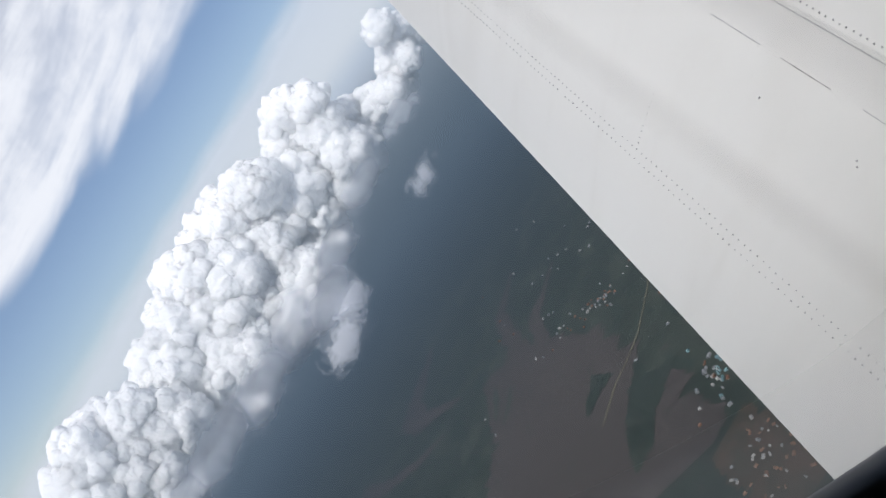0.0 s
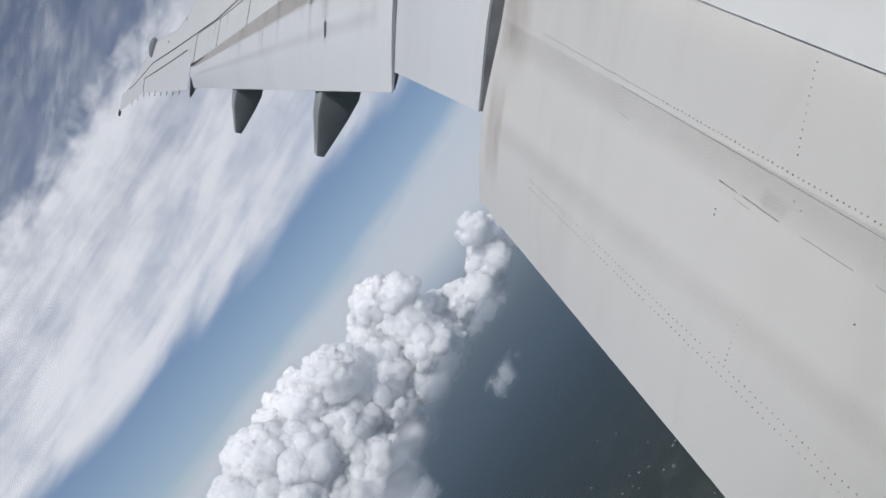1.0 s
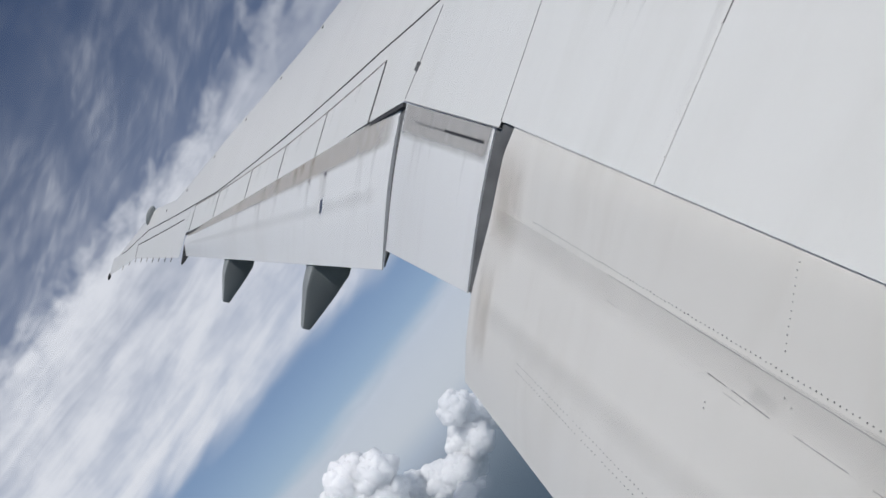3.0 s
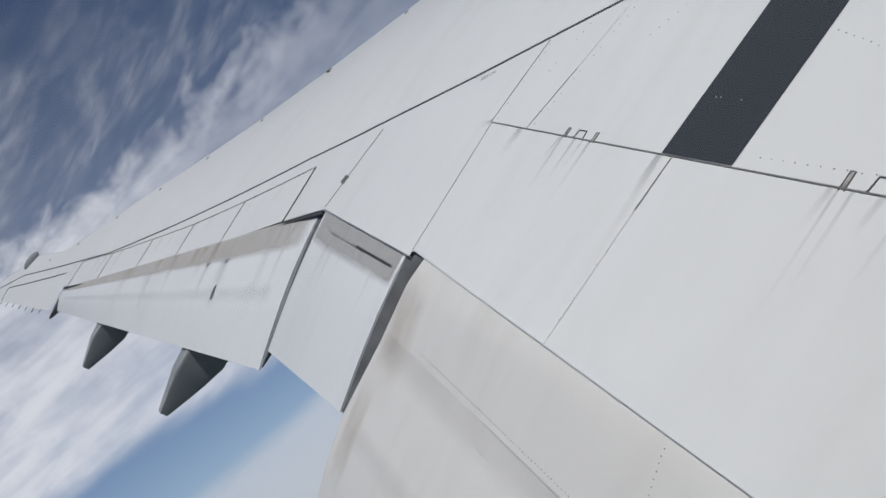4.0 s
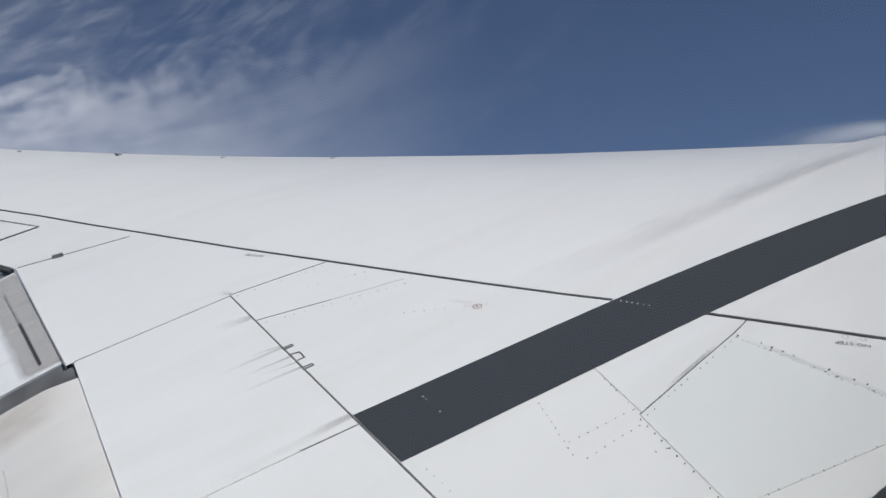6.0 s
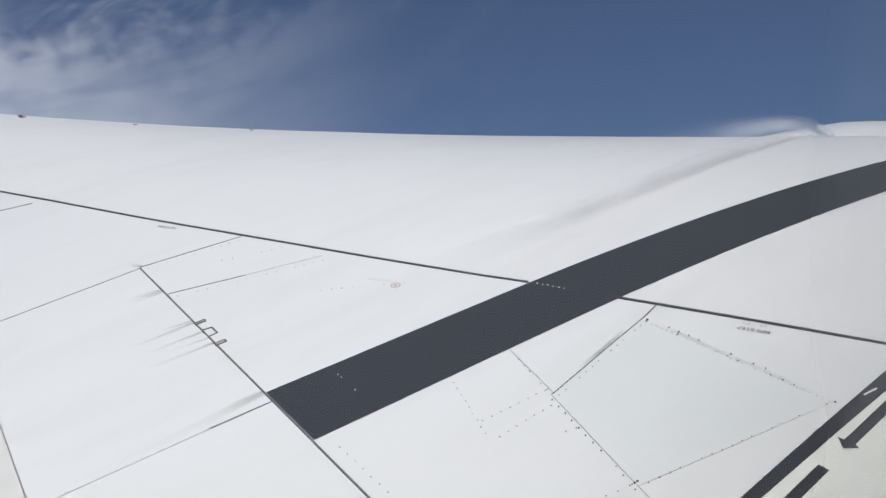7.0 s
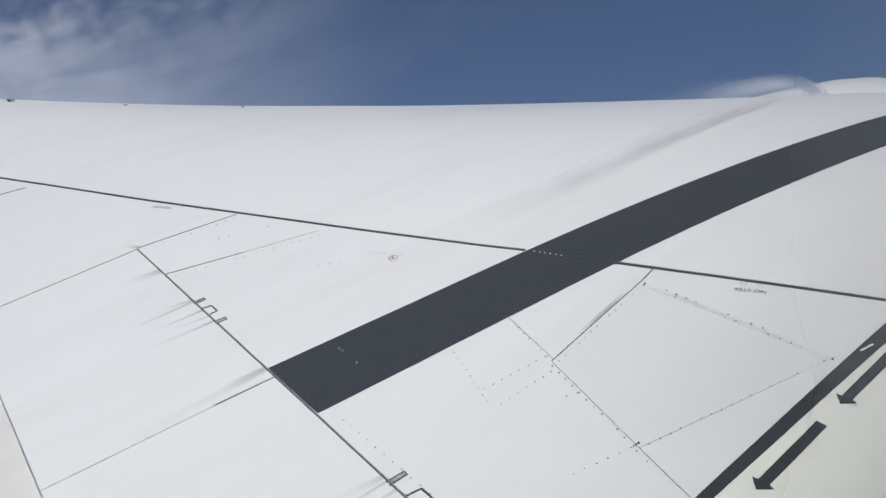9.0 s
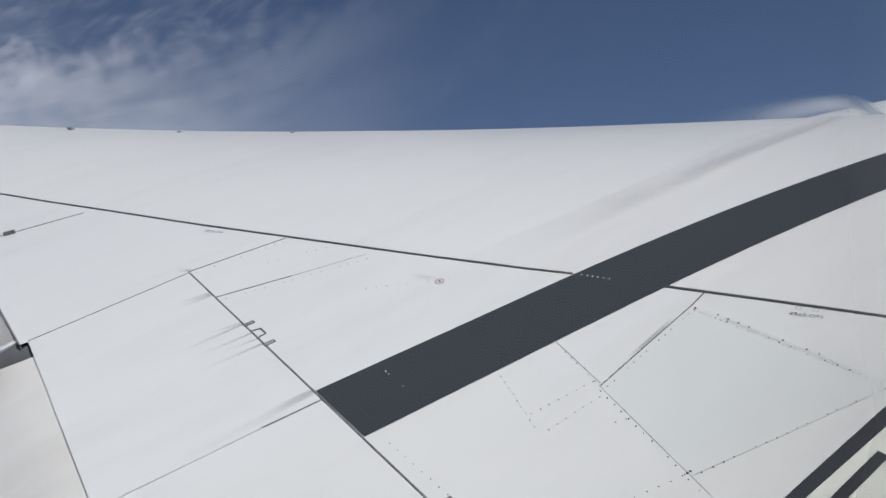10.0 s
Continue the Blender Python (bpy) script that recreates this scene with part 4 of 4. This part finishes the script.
# ---- flaperon and outboard flap ----
def slab(name, corners, mat, label, thick=0.16, bulge=0.05, n=(10, 14), parent=None):
    """A control surface from its four upper corners (front inner, front outer, rear outer, rear inner), bulged along its chord."""
    a, b, c, d = (Vector(p) for p in corners)
    v = []
    for i in range(n[0] + 1):
        for j in range(n[1] + 1):
            s, t = i / n[0], j / n[1]
            p = a.lerp(b, s).lerp(d.lerp(c, s), t)
            p.z += bulge * math.sin(math.pi * t) * (1.0 - 0.3 * t)
            v.append(p)
    m = len(v)
    for i in range(n[0] + 1):
        for j in range(n[1] + 1):
            p = v[i * (n[1] + 1) + j].copy()
            t = j / n[1]
            p.z -= thick * (1 - t) ** 0.7 + 0.012
            v.append(p)
    w = n[1] + 1
    f = grid_faces(*n) + grid_faces(*n, m, True)
    rim = [i * w for i in range(n[0] + 1)] + [n[0] * w + j for j in range(1, w)] + [i * w + n[1] for i in range(n[0] - 1, -1, -1)] + [j for j in range(n[1] - 1, 0, -1)]
    f += [(p, q, q + m, p + m) for p, q in zip(rim, rim[1:] + rim[:1])]
    ob = mesh_object(name, v, f, mat, parent or wing, label, True)
    ob.modifiers.new("edges", "EDGE_SPLIT").split_angle = radians(40)
    return ob


flaperon = slab("flaperon", [(-4.87, 0.130, -2.515), (-6.60, 0.120, -2.515), (-6.605, -1.188, -2.752), (-4.835, -1.022, -2.70)], FLAP_W, "white flaperon between the flaps, drooped", 0.03, 0.03)
outer_flap = slab("outboard_flap", [(-6.72, 0.095, -2.522), (-13.36, -2.922, -2.130), (-13.37, -3.315, -2.185), (-6.69, -1.388, -2.81)], FLAP_W, "white lowered outboard flap, streaked", 0.04, 0.05, (30, 14))


def patch(name, corners, bulge, s0, s1, t0, t1, mat, parent, label="", off=0.006, n=(6, 6)):
    """A stain or painted shade laid on a control surface; s along the span, t along the chord, v = 0 at t0."""
    a, b, c, d = (Vector(p) for p in corners)
    v, uv = [], []
    for i in range(n[0] + 1):
        for j in range(n[1] + 1):
            s, t = s0 + (s1 - s0) * i / n[0], t0 + (t1 - t0) * j / n[1]
            p = a.lerp(b, s).lerp(d.lerp(c, s), t)
            p.z += bulge * math.sin(math.pi * t) * (1.0 - 0.3 * t) + off
            v.append(p)
            uv.append((i / n[0], j / n[1]))
    return mesh_object(name, v, grid_faces(*n), mat, parent, label, True, uv)


OF = [(-6.72, 0.095, -2.522), (-13.36, -2.922, -2.130), (-13.37, -3.315, -2.185), (-6.69, -1.388, -2.81)]
patch("flap_nose", OF, 0.05, 0.0, 1.0, 0.004, 0.25, RUB, outer_flap, "rubbed greyish beige nose strip", 0.005, (40, 8))
for s0 in (0.255, 0.30, 0.325, 0.40, 0.47, 0.60):
    patch("rust_stain", OF, 0.05, s0, s0 + random.uniform(0.012, 0.03), 0.02, 0.3, RUST, outer_flap, "rusty stain", 0.008)
for k in range(14):
    s0 = random.uniform(0.03, 0.85)
    patch("flap_streak", OF, 0.05, s0, s0 + random.uniform(0.01, 0.03), 0.20, random.uniform(0.4, 0.9), SOOT, outer_flap)
# shading of a mid-chord crease, painted on a flat surface
patch("flap_crease_shade", OF, 0.05, 0.02, 0.97, 0.44, 0.62, FOLD, outer_flap, "faint painted shade of a crease", 0.006, (30, 4))
FL = [(-4.87, 0.130, -2.515), (-6.60, 0.120, -2.515), (-6.605, -1.188, -2.752), (-4.835, -1.022, -2.70)]
patch("flaperon_seal", FL, 0.03, 0.0, 1.0, 0.004, 0.24, RUB_G, flaperon, "grey rubbed seal band", 0.005, (12, 8))
patch("flaperon_slot", FL, 0.03, 0.06, 0.46, 0.095, 0.112, SEAL, flaperon, "dark slot", 0.008, (8, 2))
patch("flaperon_slot", FL, 0.03, 0.46, 0.80, 0.10, 0.110, THIN, flaperon, "worn slot", 0.008, (8, 2))
for k in range(6):
    s0 = random.uniform(0.02, 0.92)
    patch("flaperon_streak", FL, 0.03, s0, s0 + random.uniform(0.02, 0.06), 0.18, random.uniform(0.3, 0.6), SOOT, flaperon, "", 0.009)
# dark slabs fill the gaps between the surfaces, their colour painted as shade
slab("gap_shade", [(-4.50, 0.21, -2.526), (-4.90, 0.16, -2.524), (-4.838, -1.012, -2.712), (-4.775, -1.022, -2.745)], DARK, "dark slab painted as the shaded gap beside the flap", 0.25, 0.028, (3, 12))
slab("gap_shade", [(-6.59, 0.110, -2.530), (-6.73, 0.09, -2.530), (-6.70, -1.36, -2.825), (-6.595, -1.172, -2.765)], DARK, "dark slab painted as the shaded gap beside the flaperon", 0.2, 0.028, (3, 12))
slab("gap_shade", [(-0.9, 1.17, -2.60), (-4.78, 1.18, -2.60), (-4.78, 0.2, -2.60), (-0.9, 0.0, -2.60)], DARK, "dark slab painted as the shade under the spoilers", 0.02, 0.0, (2, 2))
strip("rear_seam", [(x, rear_outer(x) - 0.03) for x in np.linspace(-6.62, -13.38, 14)], 0.04, SEAL, wing, "dark gap ahead of the outboard flap", 0.002, thick=0.05)
strip("rear_seam", [(-4.79, 0.13), (-6.62, 0.13)], 0.008, THIN, wing, "dark gap ahead of the flaperon", 0.002, thick=0.05)
strip("hinge_arm", [(-6.53, 0.48), (-6.55, 0.40)], 0.015, THIN, wing, "dark hinge bracket", 0.03)


# ---- flap track fairings ----
def fairing(x, y_te, z_top, z_bot, y_tip, z_tip, label, w=0.12):
    ob_v, ob_f = [], []
    stations = [(-1, 1.6), (0, 0.8), (1, 0.0), (2, -0.35), (3, -0.65), (4, -0.88), (5, -1.0)]
    m = 20
    for k, s in stations:
        if s >= 0:
            y, zt, zb, ww = y_te + s, z_top - 0.04 - 0.2 * s, z_bot + 0.02 * s, w
        else:
            y = y_te + (y_tip - y_te) * -s
            zt = z_top + (z_tip + 0.045 - z_top) * -s
            zb = z_bot + (z_tip - 0.045 - z_bot) * (-s) ** 1.15
            ww = w * (1 + s * 0.55)
        for q in range(m):
            a = 2 * math.pi * q / m
            cx, sx = math.cos(a), math.sin(a)
            ob_v.append((x + ww * math.copysign(abs(cx) ** 0.12, cx), y, (zt + zb) / 2 + (zt - zb) / 2 * math.copysign(abs(sx) ** 0.16, sx)))
    for i in range(len(stations) - 1):
        for q in range(m):
            a, b = i * m + q, i * m + (q + 1) % m
            ob_f.append((a, b, b + m, a + m))
    ob_f += [tuple(range(m))[::-1], tuple((len(stations) - 1) * m + q for q in range(m))]
    ob = mesh_object("flap_track_fairing", ob_v, ob_f, FAIRING, wing, label, True)
    ob.modifiers.new("edges", "EDGE_SPLIT").split_angle = radians(28)


fairing(-8.40, -1.88, -2.64, -3.13, -2.60, -2.855, "dark grey canoe-shaped flap track fairing")
fairing(-11.33, -2.74, -2.37, -2.79, -3.34, -2.575, "dark grey canoe-shaped flap track fairing, farther out")

# static wicks, tip light, leading edge fittings
for k in range(9):
    x = -13.82 - 0.42 * k
    y = rear_tip(x)
    strip("static_wick", [(x, y + 0.02), (x - 0.02, y - 0.08)], 0.007, THIN, wing, off=0.006, thick=0.006, z=lambda a, b: skin(x, y))
slab("aileron_edge", [(-13.31, -3.12, -2.12), (-13.41, -3.12, -2.12), (-13.41, -3.46, -2.16), (-13.31, -3.46, -2.16)], DARK, "dark aileron end", 0.12, 0.0, (2, 4))
bm = bmesh.new()
bmesh.ops.create_icosphere(bm, subdivisions=2, radius=1)
bmesh.ops.transform(bm, matrix=Matrix.Translation((-16.32, -3.40, -1.83)) @ Matrix.Diagonal((0.05, 0.21, 0.085, 1)), verts=bm.verts)
part("tip_light", bm, FAIRING, wing, "dark pod on the leading edge")
bm = bmesh.new()
bmesh.ops.create_icosphere(bm, subdivisions=2, radius=1)
bmesh.ops.transform(bm, matrix=Matrix.Translation((-18.14, -5.31, skin(-18.1, -5.3))) @ Matrix.Diagonal((0.05, 0.09, 0.03, 1)), verts=bm.verts)
part("tip_end", bm, SEAL, wing, "dark wing tip trailing light")

for k in range(9):
    x = -7.6 - 0.95 * k
    y = nose(x) - 0.12
    strip("slat_fitting", [(x, y), (x - 0.02, y + 0.04)], 0.02 if k != 2 else 0.06, THIN, wing, "", 0.012 if k != 2 else 0.03)

# ---- engine nacelle beyond the leading edge ----
nacelle = thing("engine_nacelle", "white engine nacelle ahead of the wing's leading edge", "jet engine", AC)


def lathe(name, stations, mat, parent, label, at, tilt, m=40):
    v, f = [], []
    for y, r in stations:
        for k in range(m):
            a = 2 * math.pi * k / m
            v.append((r * math.cos(a), y, r * math.sin(a)))
    for i in range(len(stations) - 1):
        for k in range(m):
            a, b = i * m + k, i * m + (k + 1) % m
            f.append((a, a + m, b + m, b))
    ob = mesh_object(name, v, f, mat, parent, label, True)
    ob.matrix_basis = pose(*at, tilt, 0, 0)
    return ob


NAC = (-6.30, 11.3, -6.74)
lathe("cowling", [(-3.9, 0.75), (-2.9, 0.95), (-2.3, 1.10), (-1.5, 1.40), (-0.6, 1.49), (0.8, 1.54), (2.4, 1.56), (3.8, 1.56), (5.2, 1.48), (5.7, 1.36), (5.8, 1.24), (5.6, 1.14), (3.0, 1.10)], WHITE, nacelle, "white engine cowling", NAC, -11.5)
lathe("intake_lip", [(5.15, 1.49), (5.5, 1.425), (5.73, 1.36), (5.82, 1.24), (5.6, 1.13)], METAL, nacelle, "bare metal intake lip", (NAC[0], NAC[1] + 0.01, NAC[2]), -11.5)
slab("pylon", [(-6.15, 9.6, -5.3), (-6.45, 9.6, -5.3), (-6.45, 4.4, -3.6), (-6.15, 4.4, -3.6)], WHITE, "white engine pylon", 0.9, 0.05, (3, 8), nacelle)
strake = slab("strake", [(-4.72, 10.9, -4.86), (-4.69, 10.9, -4.86), (-4.66, 10.2, -4.44), (-4.69, 10.2, -4.44)], THIN, "small dark-edged strake", 0.02, 0.0, (2, 6), nacelle)

# ---- vapour from the strake ----
n = Nodes("vapour")
uv = n.add("ShaderNodeTexCoord").outputs["UV"]
sp = n.add("ShaderNodeSeparateXYZ", {0: uv})
side = n.span(n.math("ABSOLUTE", n.math("SUBTRACT", sp.outputs[0], 0.5)), 0.04, 0.5, 1.0, 0.0)
ends = n.math("MULTIPLY", n.span(sp.outputs[1], -0.05, 0.05), n.span(sp.outputs[1], 0.5, 1.0, 1.0, 0.0))
curl = n.span(n.noise(n.coord((0.6, 0.6, 0.6)), 1.0, 6, 0.6, 0.8), 0.2, 0.7, 0.55, 1.0)
a = n.math("MULTIPLY", n.math("MULTIPLY", side, ends), n.math("MULTIPLY", curl, 0.80), True)
mist = n.add("ShaderNodeAddShader", {0: n.add("ShaderNodeBsdfDiffuse", {"Color": (0.7, 0.7, 0.7, 1)}).outputs[0], 1: n.add("ShaderNodeBsdfTranslucent", {"Color": (0.6, 0.6, 0.6, 1)}).outputs[0]}).outputs[0]
VAPOUR = n.done(n.clear(a, mist))


def ribbon(name, spine, widths, mat, up, label, parent=None):
    """A soft curled ribbon along a smooth spine."""
    v, uv, f = [], [], []
    pts = []
    m = len(spine) - 1
    for i in range(m):
        p0, p1, p2, p3 = (Vector(spine[max(0, min(m, i + k))]) for k in (-1, 0, 1, 2))
        for q in range(12):
            t = q / 12
            c = 0.5 * ((2 * p1) + (p2 - p0) * t + (2 * p0 - 5 * p1 + 4 * p2 - p3) * t * t + (3 * p1 - p0 - 3 * p2 + p3) * t ** 3)
            pts.append((c, widths[i] * (1 - t) + widths[i + 1] * t))
    pts.append((Vector(spine[-1]), widths[-1]))
    for i, (c, w) in enumerate(pts):
        d = (pts[min(i + 1, len(pts) - 1)][0] - pts[max(0, i - 1)][0]).normalized()
        s = d.cross(Vector(up)).normalized()
        nrm = s.cross(d)
        for k in range(9):
            u = k / 8
            v.append(c + s * (u - 0.5) * w + nrm * 0.08 * w * math.sin(math.pi * u))
            uv.append((u, i / (len(pts) - 1)))
    f = grid_faces(len(pts) - 1, 8)
    ob = mesh_object(name, v, f, mat, parent, "", True, uv)
    return ob


vap = thing("vapour_trail", "white condensation vapour curling over the leading edge", "vapour", AC)
FACE = (0.43, -0.84, 0.33)
ribbon("vapour_arch", [(-3.98, 8.9, -3.82), (-4.06, 8.9, -3.73), (-4.18, 8.9, -3.67), (-4.42, 8.9, -3.65), (-4.74, 8.9, -3.74), (-5.19, 8.9, -3.93), (-5.77, 8.9, -4.19), (-6.7, 8.9, -4.58)], [0.15, 0.19, 0.22, 0.25, 0.30, 0.42, 0.60, 0.80], VAPOUR, FACE, "", vap)
# vapour trail low over the skin, its cast shadow painted in as grey
n = Nodes("vortex_trail_shadow")
uv = n.add("ShaderNodeTexCoord").outputs["UV"]
sp = n.add("ShaderNodeSeparateXYZ", {0: uv})
side = n.span(n.math("ABSOLUTE", n.math("SUBTRACT", sp.outputs[0], 0.5)), 0.22, 0.5, 1.0, 0.0)
ends = n.math("MULTIPLY", n.span(sp.outputs[1], 0.0, 0.15), n.span(sp.outputs[1], 0.3, 1.0, 1.0, 0.0))
curl = n.span(n.noise(n.coord((3, 1.0, 3)), 1.0, 6, 0.6, 0.8), 0.2, 0.7, 0.3, 1.0)
a = n.math("MULTIPLY", n.math("MULTIPLY", side, ends), n.math("MULTIPLY", curl, 0.34), True)
VORTEX_SHADE = n.done(n.clear(a, n.add("ShaderNodeBsdfDiffuse", {"Color": (0.45, 0.455, 0.46, 1)}).outputs[0]))
ribbon("vortex_and_shadow", [(x, y, skin(x, y) + 0.05) for x, y in ((-3.44, 6.9), (-3.36, 6.2), (-3.32, 5.35), (-3.28, 4.54), (-3.26, 3.88), (-3.25, 3.3), (-3.28, 2.6), (-3.25, 1.8))], [0.20, 0.23, 0.25, 0.26, 0.28, 0.32, 0.38, 0.42], VORTEX_SHADE, (0, 0, 1), "", vap)

# ---- fuselage and window, round the camera ----
fus = thing("airliner_fuselage", "white airliner fuselage wall with a cabin window", "fuselage", AC)
FC, FZ, FR = 2.43, -0.3, 2.5
v, f = [], []
ylist = [-9, -6, -3, -1.2, -0.40, 0.45, 1.2, 3, 6, 9]
angs = list(range(0, 160, 10)) + [166, 185] + list(range(195, 361, 11))
for y in ylist:
    for a in angs:
        v.append((FC + FR * math.cos(radians(a)), y, FZ + FR * math.sin(radians(a))))
na = len(angs)
for i in range(len(ylist) - 1):
    for k in range(na - 1):
        if ylist[i] == -0.40 and angs[k] == 166:
            continue
        f.append((i * na + k, (i + 1) * na + k, (i + 1) * na + k + 1, i * na + k + 1))
f += [tuple(range(na)), tuple((len(ylist) - 1) * na + k for k in range(na))]
shell = mesh_object("shell", v, f, WHITE, fus, "white fuselage skin", True)
sol = shell.modifiers.new("wall", "SOLIDIFY")
sol.thickness, sol.offset = 0.02, 0

inner = [(-0.165, 0.12), (-0.165, -0.05), (-0.150, -0.185), (-0.105, -0.262), (0.03, -0.285), (0.17, -0.27), (0.213, -0.20), (0.186, -0.135), (0.166, -0.05), (0.160, 0.12), (0.10, 0.20), (-0.10, 0.20)]
loop = []
m = len(inner)
for i in range(m):
    p0, p1, p2, p3 = (Vector(inner[(i + k) % m]) for k in (-1, 0, 1, 2))
    for q in range(6):
        t = q / 6
        loop.append(0.5 * ((2 * p1) + (p2 - p0) * t + (2 * p0 - 5 * p1 + 4 * p2 - p3) * t * t + (3 * p1 - p0 - 3 * p2 + p3) * t ** 3))
v, f = [], []
layers = [(-0.054, 1.06), (-0.050, 1.0), (-0.044, 0.98), (-0.040, 1.05), (-0.038, 1.3), (-0.036, 2.0), (-0.036, 2.7), (-0.034, 3.5), (-0.054, 3.5), (-0.056, 2.7), (-0.056, 1.25)]
for x, s in layers:
    for p in loop:
        v.append((x + (2.5 - math.sqrt(6.25 - (p.y * s + 0.3) ** 2) if s > 1.1 else 0.0), p.x * s, p.y * s))
k = len(loop)
for i in range(len(layers)):
    j = (i + 1) % len(layers)
    for q in range(k):
        r = (q + 1) % k
        f.append((i * k + q, i * k + r, j * k + r, j * k + q))
mesh_object("window_frame", v, f, CABIN, fus, "dark rounded cabin window surround", True)

# the clear acrylic pane, seen through at a slant towards the leading edge and the root
n = Nodes("window_acrylic")
once = n.add("ShaderNodeFresnel", {"IOR": 1.49}).outputs[0]
gloss = n.math("DIVIDE", n.math("MULTIPLY", once, 2.0), n.math("ADD", once, 1.0))  # both faces of the sheet
mirror = n.add("ShaderNodeBsdfGlossy", {"Color": (1.0, 1.0, 1.0), "Roughness": 0.02}).outputs[0]
clear = n.add("ShaderNodeBsdfTransparent", {"Color": (0.995, 0.987, 0.989)}).outputs[0]
PANE = n.done(n.add("ShaderNodeMixShader", {0: gloss, 1: clear, 2: mirror}).outputs[0])
pane = mesh_object("window_pane", [(-0.062, -0.39, -0.50), (-0.062, 0.44, -0.50), (-0.062, 0.44, 0.29), (-0.062, -0.39, 0.29)], [(0, 1, 2, 3)], PANE, fus, "clear acrylic window pane")
pane.visible_shadow = False
